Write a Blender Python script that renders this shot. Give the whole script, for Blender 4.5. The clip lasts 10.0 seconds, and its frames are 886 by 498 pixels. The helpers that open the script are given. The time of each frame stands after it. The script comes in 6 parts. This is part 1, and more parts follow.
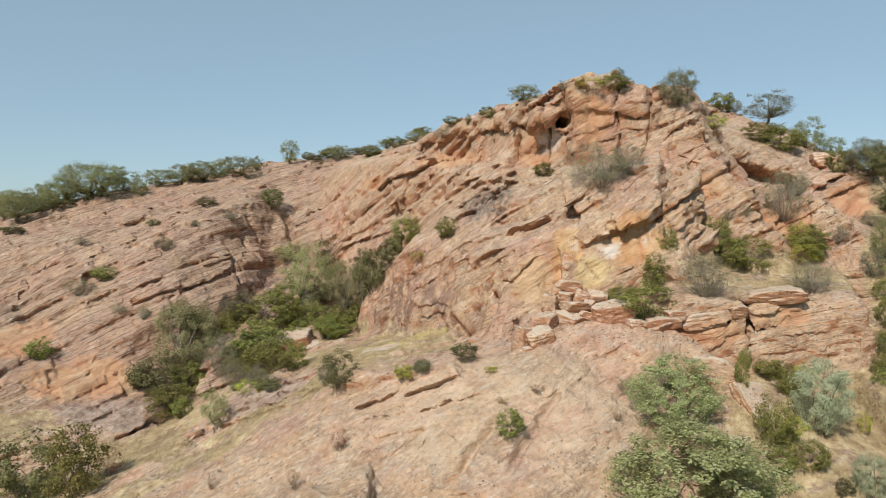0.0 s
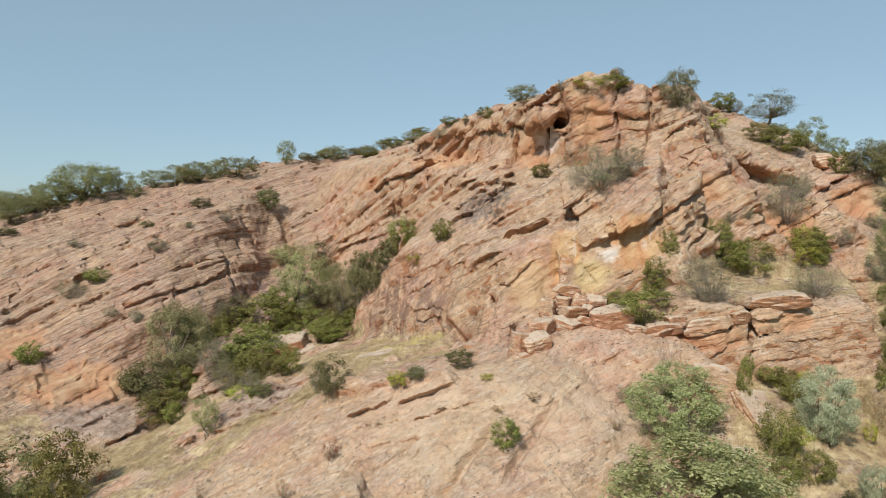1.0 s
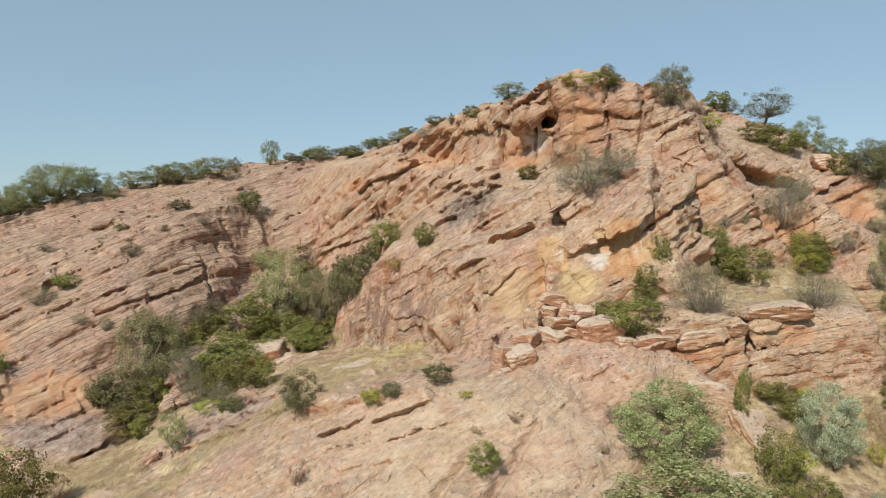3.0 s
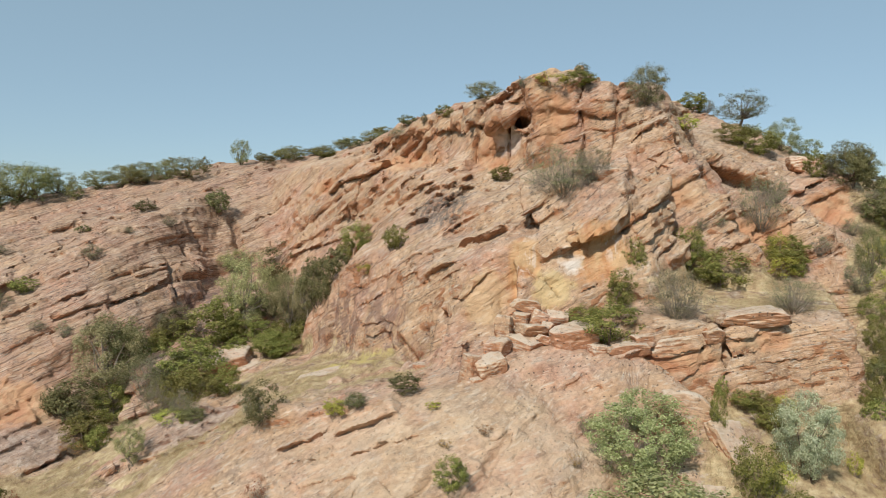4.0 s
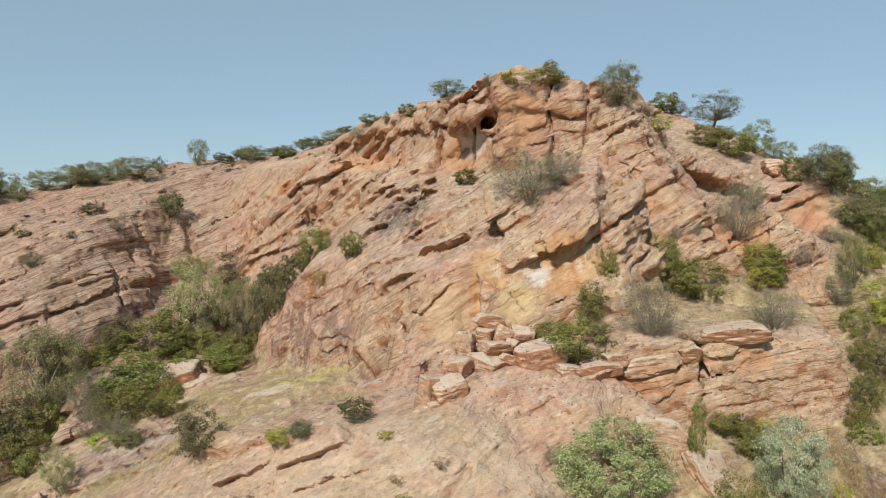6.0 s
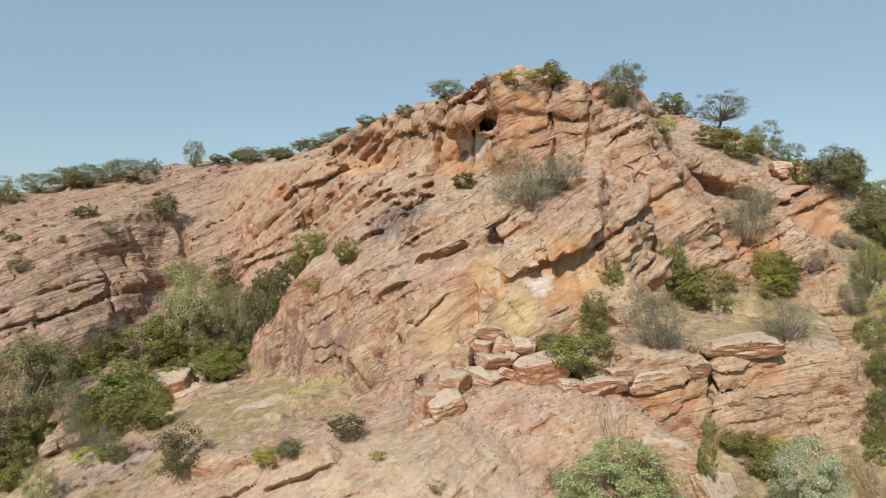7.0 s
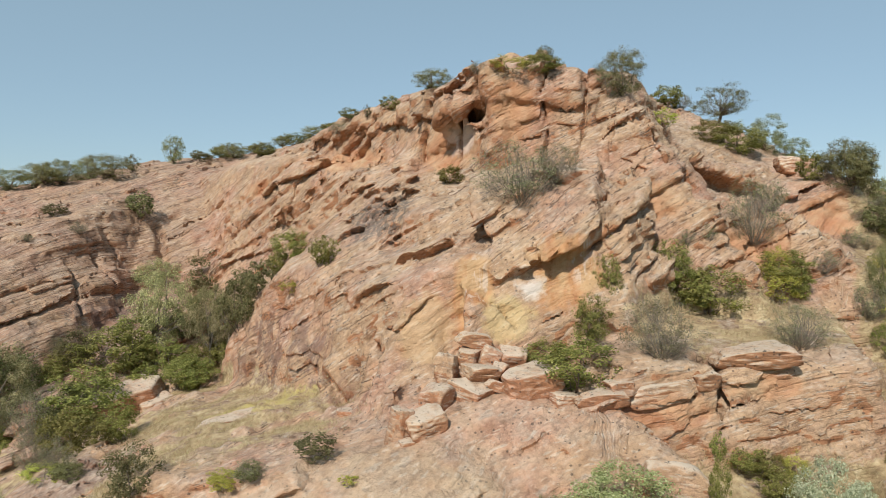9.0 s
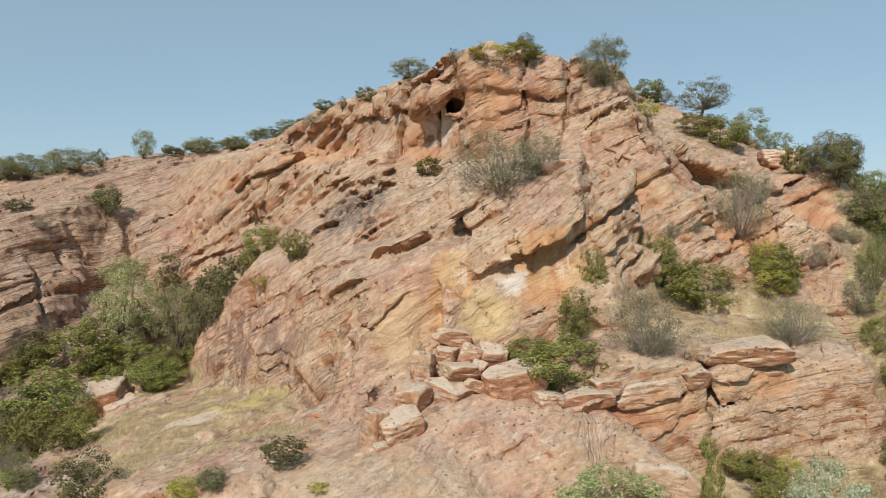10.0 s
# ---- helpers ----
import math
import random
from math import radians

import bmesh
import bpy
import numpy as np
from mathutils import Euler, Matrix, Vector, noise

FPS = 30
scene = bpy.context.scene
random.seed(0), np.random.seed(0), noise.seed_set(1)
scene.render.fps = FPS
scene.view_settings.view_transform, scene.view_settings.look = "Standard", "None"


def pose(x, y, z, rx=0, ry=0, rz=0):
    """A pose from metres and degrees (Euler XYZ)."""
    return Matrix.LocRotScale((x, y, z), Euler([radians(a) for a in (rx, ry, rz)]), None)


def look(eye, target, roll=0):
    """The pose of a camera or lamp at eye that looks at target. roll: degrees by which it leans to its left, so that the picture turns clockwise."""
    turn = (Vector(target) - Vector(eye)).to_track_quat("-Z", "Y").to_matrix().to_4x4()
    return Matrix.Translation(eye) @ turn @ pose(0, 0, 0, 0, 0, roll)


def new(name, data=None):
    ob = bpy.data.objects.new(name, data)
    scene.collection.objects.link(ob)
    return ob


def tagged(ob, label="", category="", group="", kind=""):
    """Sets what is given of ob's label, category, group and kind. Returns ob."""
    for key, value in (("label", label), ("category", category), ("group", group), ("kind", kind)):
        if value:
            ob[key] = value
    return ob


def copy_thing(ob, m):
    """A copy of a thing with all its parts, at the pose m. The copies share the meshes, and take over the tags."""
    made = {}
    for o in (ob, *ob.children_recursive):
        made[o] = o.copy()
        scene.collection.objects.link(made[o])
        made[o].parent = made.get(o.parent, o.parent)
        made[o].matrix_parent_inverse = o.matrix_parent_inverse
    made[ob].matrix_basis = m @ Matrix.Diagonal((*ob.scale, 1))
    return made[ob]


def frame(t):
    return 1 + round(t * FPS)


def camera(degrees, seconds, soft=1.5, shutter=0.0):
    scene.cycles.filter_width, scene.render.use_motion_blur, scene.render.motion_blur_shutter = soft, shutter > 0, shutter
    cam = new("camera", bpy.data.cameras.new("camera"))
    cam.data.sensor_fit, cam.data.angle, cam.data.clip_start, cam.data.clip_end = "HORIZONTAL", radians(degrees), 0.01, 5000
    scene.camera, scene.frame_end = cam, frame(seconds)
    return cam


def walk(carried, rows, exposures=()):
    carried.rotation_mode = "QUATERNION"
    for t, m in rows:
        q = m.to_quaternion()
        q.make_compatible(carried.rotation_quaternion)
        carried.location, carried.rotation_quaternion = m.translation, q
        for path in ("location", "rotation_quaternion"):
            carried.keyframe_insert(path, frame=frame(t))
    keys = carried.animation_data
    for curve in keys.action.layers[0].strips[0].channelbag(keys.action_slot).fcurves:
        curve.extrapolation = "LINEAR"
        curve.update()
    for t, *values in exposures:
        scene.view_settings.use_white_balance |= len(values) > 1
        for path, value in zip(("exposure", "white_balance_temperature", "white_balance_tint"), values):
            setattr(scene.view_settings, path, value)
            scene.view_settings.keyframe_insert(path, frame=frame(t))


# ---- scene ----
cam = camera(63.6, 10.0, 0.75)
METRES, EYE, TILT, LEAN, TURN = 14.0, 20.0, -1.7, 0.0, 0.0
ROWS = [
    (0.0, 0.0, 0.0, 0.0, 0.0, 0.0, -0.0),
    (0.5, 0.0092, 0.0303, 0.0064, 0.01, 0.0, 0.01),
    (1.0, 0.0199, 0.0652, 0.0144, 0.01, -0.01, 0.01),
    (1.5, 0.0326, 0.1039, 0.0217, 0.01, -0.01, 0.03),
    (2.0, 0.0455, 0.143, 0.0283, -0.02, -0.02, 0.04),
    (2.5, 0.0611, 0.1874, 0.0336, -0.25, -0.02, 0.04),
    (4.0, 0.118, 0.3311, 0.0535, -2.13, 0.03, 0.06),
    (4.5, 0.134, 0.3803, 0.0578, -4.0, 0.01, 0.1),
    (5.0, 0.1503, 0.431, 0.0648, -4.3, 0.01, 0.11),
    (5.5, 0.1661, 0.4817, 0.0753, -4.3, 0.01, 0.11),
    (7.0, 0.2065, 0.6343, 0.1182, -4.13, -0.03, 0.15),
    (7.5, 0.2182, 0.6848, 0.124, -3.69, -0.03, 0.15),
    (8.0, 0.231, 0.7364, 0.1228, -3.58, -0.03, 0.14),
    (8.5, 0.2422, 0.7886, 0.1208, -3.59, -0.03, 0.14),
    (9.0, 0.2539, 0.8418, 0.1148, -4.69, -0.0, 0.13),
    (9.5, 0.2608, 0.8936, 0.108, -6.28, -0.03, 0.17),
    (10.0, 0.2701, 0.9456, 0.0952, -6.33, -0.04, 0.19),
]
walk(cam, [(t, pose(0, 0, EYE, TILT, LEAN, TURN) @ pose(METRES * x, METRES * y, METRES * z, 90 + pitch, roll, yaw)) for t, x, y, z, yaw, pitch, roll in ROWS])

# ---- daylight: thin haze, high sun from the south-west ----
SUN_HEIGHT, SUN_FROM = 43, 243  # degrees; from: compass-like in plan, 180 west, 270 south
world = bpy.data.worlds.new("sky")
scene.world = world
world.use_nodes = True
tree = world.node_tree
sky = tree.nodes.new("ShaderNodeTexSky")
sky.sky_type, sky.sun_disc = "NISHITA", False
sky.sun_elevation, sky.sun_rotation = radians(SUN_HEIGHT), radians(90 - SUN_FROM)
sky.altitude, sky.air_density, sky.dust_density, sky.ozone_density = 1800, 1.0, 3.0, 1.5
haze = tree.nodes.new("ShaderNodeMix")  # thin high haze pales the blue
haze.data_type = "RGBA"
haze.inputs[0].default_value = 0.55
haze.inputs[7].default_value = (2.85, 4.05, 4.4, 1)
tree.links.new(sky.outputs[0], haze.inputs[6])
tree.links.new(haze.outputs[2], tree.nodes["Background"].inputs["Color"])
tree.nodes["Background"].inputs["Strength"].default_value = 0.117
a, e = radians(SUN_FROM), radians(SUN_HEIGHT)
sun = new("sun", bpy.data.lights.new("sun", "SUN"))
sun.data.energy, sun.data.angle, sun.data.color = 3.95, radians(3), (1, 0.91, 0.79)
sun.matrix_world = look((80 * math.cos(a) * math.cos(e), 80 * math.sin(a) * math.cos(e), 80 * math.sin(e)), (0, 0, 0))
scene.view_settings.exposure = 0.12

# ---- materials ----
def material(name, rough=0.9):
    m = bpy.data.materials.new(name)
    m.use_nodes = True
    t = m.node_tree
    b = t.nodes["Principled BSDF"]
    b.inputs["Roughness"].default_value = rough
    b.inputs["Specular IOR Level"].default_value = 0.25
    return m, t, b


def node(t, kind, **values):
    n = t.nodes.new("ShaderNode" + kind)
    for k, v in values.items():
        if k in n.inputs:
            n.inputs[k].default_value = v
    return n


def plug(t, a, b):
    t.links.new(a, b)


def ramp(t, source, stops):
    r = t.nodes.new("ShaderNodeValToRGB")
    while len(r.color_ramp.elements) < len(stops):
        r.color_ramp.elements.new(0.5)
    for e, (p, c) in zip(r.color_ramp.elements, stops):
        e.position, e.color = p, (c, c, c, 1) if isinstance(c, (int, float)) else (*c, 1)
    plug(t, source, r.inputs[0])
    return r.outputs[0]


def blend(t, f, a, b, mode="MIX"):
    m = t.nodes.new("ShaderNodeMix")
    m.data_type, m.blend_type = "RGBA", mode
    for s, v in ((m.inputs[0], f), (m.inputs[6], a), (m.inputs[7], b)):
        if isinstance(v, (int, float)):
            s.default_value = v
        elif isinstance(v, tuple):
            s.default_value = (*v, 1)
        else:
            plug(t, v, s)
    return m.outputs[2]


def sums(t, op, a, b=0.0):
    m = t.nodes.new("ShaderNodeMath")
    m.operation = op
    for s, v in zip(m.inputs, (a, b)):
        if isinstance(v, (int, float)):
            s.default_value = v
        else:
            plug(t, v, s)
    return m.outputs[0]


def speck(t, where, scale, detail=4.0, rough=0.55, warp=0.0):
    n = node(t, "TexNoise", Scale=scale, Detail=detail, Roughness=rough, Distortion=warp)
    plug(t, where, n.inputs["Vector"])
    return n.outputs["Fac"]


def attribute(t, name):
    n = t.nodes.new("ShaderNodeAttribute")
    n.attribute_name = name
    return n.outputs["Fac"]


def combine(t, x, y, z):
    n = t.nodes.new("ShaderNodeCombineXYZ")
    for s, v in zip(n.inputs, (x, y, z)):
        if isinstance(v, (int, float)):
            s.default_value = v
        else:
            plug(t, v, s)
    return n.outputs[0]


def patch(t, p, place, size, soft=1.0, rim=None):
    """A blotch round a place, its rim broken by noise: 1 inside, 0 outside."""
    away = t.nodes.new("ShaderNodeVectorMath")
    away.operation = "SUBTRACT"
    plug(t, p, away.inputs[0])
    away.inputs[1].default_value = place
    long = t.nodes.new("ShaderNodeVectorMath")
    long.operation = "DIVIDE"
    plug(t, away.outputs[0], long.inputs[0])
    long.inputs[1].default_value = size
    length = t.nodes.new("ShaderNodeVectorMath")
    length.operation = "LENGTH"
    plug(t, long.outputs[0], length.inputs[0])
    d = sums(t, "ADD", length.outputs["Value"], sums(t, "MULTIPLY", sums(t, "SUBTRACT", speck(t, p, 1.1, 6, 0.65) if rim is None else rim, 0.5), 1.6 * soft))
    return ramp(t, d, [(0.7, 1), (1.0, 0)])


def cells(t, where, scale):
    n = t.nodes.new("ShaderNodeTexVoronoi")
    n.feature = "DISTANCE_TO_EDGE"
    n.inputs["Scale"].default_value = scale
    plug(t, where, n.inputs["Vector"])
    return n.outputs["Distance"]


def rock_colours(t, b, p, normal, up, bed, clear, fresh=0.3):
    sep = t.nodes.new("ShaderNodeSeparateXYZ")
    plug(t, p, sep.inputs[0])
    x, y, z = sep.outputs
    wob = sums(t, "MULTIPLY", sums(t, "SUBTRACT", speck(t, p, 1.2, 6, 0.7), 0.5), 1.3)
    wob2 = sums(t, "MULTIPLY", sums(t, "SUBTRACT", speck(t, p, 1.7, 6, 0.7), 0.5), 0.9)
    # bedding: noise stretched along the beds, and slabs split by cracks
    lam = combine(t, sums(t, "MULTIPLY", x, 1.3), sums(t, "MULTIPLY", y, 1.3), sums(t, "MULTIPLY", bed, 3.0))
    thin = sums(t, "ADD", 0.5, sums(t, "MULTIPLY", sums(t, "SUBTRACT", speck(t, lam, 1.0, 8, 0.7, 0.3), 0.5), clear))
    slabs = combine(t, sums(t, "ADD", sums(t, "MULTIPLY", x, 0.30), wob2), sums(t, "ADD", sums(t, "MULTIPLY", y, 0.30), wob), sums(t, "ADD", sums(t, "MULTIPLY", bed, 1.5), sums(t, "MULTIPLY", wob, 0.55)))
    crack1, crack2 = cells(t, slabs, 1.0), cells(t, slabs, 2.7)
    grain = speck(t, p, 4.0, 10, 0.8)
    blot = speck(t, p, 0.2, 7, 0.65)
    lumps = speck(t, p, 1.6, 10, 0.74)
    mottle = sums(t, "ADD", sums(t, "MULTIPLY", thin, 0.3), sums(t, "ADD", sums(t, "MULTIPLY", lumps, 0.4), sums(t, "MULTIPLY", speck(t, p, 0.5, 6, 0.6), 0.3)))
    tan = ramp(t, mottle, [(0.36, (0.28, 0.175, 0.115)), (0.45, (0.425, 0.28, 0.178)), (0.54, (0.515, 0.36, 0.236)), (0.63, (0.59, 0.465, 0.345))])
    pink = ramp(t, mottle, [(0.37, (0.30, 0.16, 0.11)), (0.5, (0.475, 0.275, 0.19)), (0.62, (0.56, 0.385, 0.285))])
    col = blend(t, ramp(t, blot, [(0.45, 0), (0.60, 1)]), tan, pink)
    # fresh orange faces where the rock stands upright or hangs over
    orange = ramp(t, speck(t, p, 0.55, 6, 0.65, 0.6), [(0.32, (0.45, 0.205, 0.11)), (0.5, (0.545, 0.31, 0.175)), (0.66, (0.60, 0.43, 0.28))])
    steep = sums(t, "ADD", up, sums(t, "MULTIPLY", sums(t, "SUBTRACT", speck(t, p, 0.35, 4), 0.5), 1.2))
    col = blend(t, sums(t, "MULTIPLY", ramp(t, steep, [(0.02, 1), (0.30, 0)]), fresh), col, orange)
    # deeper red where the surface turns downward
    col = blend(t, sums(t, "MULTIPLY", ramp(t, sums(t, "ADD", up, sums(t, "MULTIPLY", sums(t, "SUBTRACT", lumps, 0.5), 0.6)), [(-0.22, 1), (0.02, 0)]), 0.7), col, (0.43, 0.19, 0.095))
    # grey weathering and pale lichen on the upper sides
    grey = sums(t, "MULTIPLY", ramp(t, speck(t, p, 0.8, 9, 0.75), [(0.5, 0), (0.62, 1)]), ramp(t, up, [(0.3, 0), (0.7, 1)]))
    col = blend(t, sums(t, "MULTIPLY", grey, 0.45), col, (0.37, 0.31, 0.26))
    pale = ramp(t, speck(t, p, 2.3, 8, 0.75), [(0.57, 0), (0.68, 1)])
    col = blend(t, sums(t, "MULTIPLY", pale, 0.55), col, (0.62, 0.55, 0.47))
    crown = sums(t, "MULTIPLY", ramp(t, up, [(0.45, 0), (0.85, 1)]), ramp(t, speck(t, p, 0.45, 7, 0.7), [(0.42, 0), (0.56, 1)]))
    col = blend(t, sums(t, "MULTIPLY", crown, 0.32), col, (0.57, 0.48, 0.38))
    # cracks between slabs, fading in and out, dark with earth and painted shade
    some = ramp(t, speck(t, p, 0.55, 6, 0.65), [(0.44, 0.0), (0.58, 1)])
    line = sums(t, "MAXIMUM", sums(t, "MULTIPLY", ramp(t, crack1, [(0.015, 1), (0.05, 0)]), some), sums(t, "MULTIPLY", ramp(t, crack2, [(0.015, 1), (0.06, 0)]), sums(t, "MULTIPLY", some, 0.75)))
    # partings between the beds: thin open cracks that start and stop along their run, where the beds crop out
    lie = t.nodes.new("ShaderNodeVectorMath")
    lie.operation = "DOT_PRODUCT"
    plug(t, normal, lie.inputs[0])
    lie.inputs[1].default_value = (-0.49, 0.10, 0.866)
    crop = ramp(t, sums(t, "MULTIPLY", lie.outputs["Value"], lie.outputs["Value"]), [(0.72, 1), (0.93, 0.0)])
    bend = sums(t, "SUBTRACT", speck(t, p, 0.9, 7, 0.62), 0.5)

    def partings(per_metre, width, share, seed):
        q = sums(t, "ADD", sums(t, "MULTIPLY", bed, per_metre), sums(t, "ADD", sums(t, "MULTIPLY", bend, 0.34 * per_metre), seed))
        row = sums(t, "FLOOR", q)
        away = sums(t, "ABSOLUTE", sums(t, "SUBTRACT", sums(t, "SUBTRACT", q, row), 0.5))
        there = speck(t, combine(t, sums(t, "MULTIPLY", x, 0.3), sums(t, "MULTIPLY", y, 0.3), sums(t, "MULTIPLY", row, 7.31)), 1.0, 4, 0.6)
        open_by = ramp(t, there, [(share, 0), (share + 0.10, 1)])
        return sums(t, "MULTIPLY", ramp(t, sums(t, "DIVIDE", away, width * per_metre), [(0.35, 1), (1.0, 0)]), open_by)

    part_line = sums(t, "MAXIMUM", sums(t, "MAXIMUM", partings(0.9, 0.035, 0.50, 0.1), partings(2.3, 0.024, 0.52, 0.4)), sums(t, "MULTIPLY", partings(5.1, 0.016, 0.55, 0.7), 0.6))
    # many dark partings in the west massif
    west = sums(t, "MULTIPLY", ramp(t, sums(t, "MULTIPLY", x, -0.02), [(0.24, 0), (0.32, 1)]), ramp(t, sums(t, "MULTIPLY", y, 0.01), [(0.51, 0), (0.55, 1)]))
    more = sums(t, "MULTIPLY", sums(t, "MAXIMUM", partings(1.3, 0.05, 0.43, 0.3), partings(2.9, 0.03, 0.46, 0.6)), west)
    part_line = sums(t, "MULTIPLY", sums(t, "MAXIMUM", part_line, more), sums(t, "MULTIPLY", clear, crop))
    col = blend(t, sums(t, "MULTIPLY", sums(t, "MULTIPLY", west, ramp(t, speck(t, p, 0.7, 8, 0.7), [(0.4, 0.2), (0.56, 1)])), 0.5), col, (0.31, 0.20, 0.15))
    # crevice shade and dirt painted in as dark brown lines
    col = blend(t, sums(t, "MULTIPLY", part_line, 0.75), col, (0.145, 0.09, 0.065))
    col = blend(t, sums(t, "MULTIPLY", line, 0.45), col, (0.15, 0.095, 0.07))
    # crusts of black and grey lichen on exposed beds
    crust = sums(t, "MULTIPLY", ramp(t, speck(t, lam, 2.2, 9, 0.78), [(0.53, 0), (0.58, 1)]), ramp(t, speck(t, p, 0.26, 4), [(0.53, 0), (0.61, 1)]))
    col = blend(t, sums(t, "MULTIPLY", sums(t, "MULTIPLY", crust, clear), 0.75), col, (0.12, 0.105, 0.095))
    # short open cracks and pits that follow the beds, and pale chips beside them
    flake = None
    for wide, thin_by, seed in ((1.1, 7.0, 0.0), (2.3, 13.0, 40.0)):
        fleck = node(t, "TexVoronoi", Scale=1.0)
        plug(t, combine(t, sums(t, "ADD", sums(t, "MULTIPLY", x, wide), seed), sums(t, "ADD", sums(t, "MULTIPLY", y, wide), wob2), sums(t, "ADD", sums(t, "MULTIPLY", bed, thin_by), sums(t, "MULTIPLY", bend, 2.0))), fleck.inputs["Vector"])
        kind = t.nodes.new("ShaderNodeSeparateColor")
        plug(t, fleck.outputs["Color"], kind.inputs[0])
        size = sums(t, "ADD", fleck.outputs["Distance"], sums(t, "MULTIPLY", sums(t, "SUBTRACT", grain, 0.5), 0.9))
        spot_on = ramp(t, size, [(0.16, 1), (0.27, 0)])
        dark_one = sums(t, "MULTIPLY", spot_on, ramp(t, kind.outputs[0], [(0.58, 0), (0.62, 1)]))
        pale_one = sums(t, "MULTIPLY", ramp(t, size, [(0.24, 1), (0.4, 0)]), ramp(t, kind.outputs[1], [(0.62, 0), (0.66, 1)]))
        col = blend(t, sums(t, "MULTIPLY", pale_one, 0.45), col, (0.64, 0.56, 0.47))
        flake = dark_one if flake is None else sums(t, "MAXIMUM", flake, dark_one)
    flake = sums(t, "MULTIPLY", sums(t, "MULTIPLY", flake, sums(t, "ADD", 0.05, sums(t, "MULTIPLY", clear, 0.95))), ramp(t, speck(t, p, 0.33, 5, 0.6), [(0.42, 0.1), (0.56, 1)]))
    col = blend(t, sums(t, "MULTIPLY", flake, 0.75), col, (0.10, 0.065, 0.05))
    # black lichen freckles in drifts
    dots = node(t, "TexVoronoi", Scale=3.6)
    plug(t, p, dots.inputs["Vector"])
    drift = ramp(t, speck(t, p, 0.5, 4), [(0.42, 0), (0.5, 1)])
    freckle = sums(t, "MULTIPLY", ramp(t, sums(t, "ADD", dots.outputs["Distance"], sums(t, "MULTIPLY", grain, 0.4)), [(0.33, 1), (0.4, 0)]), drift)
    col = blend(t, sums(t, "MULTIPLY", freckle, 0.75), col, (0.085, 0.065, 0.055))
    # sandy grain
    col = blend(t, 1.0, col, ramp(t, grain, [(0.36, 0.74), (0.5, 1.0), (0.62, 1.12)]), "MULTIPLY")
    hair = sums(t, "ADD", sums(t, "MULTIPLY", ramp(t, crack1, [(0.0, 0), (0.12, 1)]), 0.7), sums(t, "MULTIPLY", ramp(t, crack2, [(0.0, 0), (0.16, 1)]), 0.4))
    return col, x, y, z, lumps, sums(t, "SUBTRACT", hair, sums(t, "MULTIPLY", sums(t, "MAXIMUM", part_line, flake), 1.2)), grain, orange


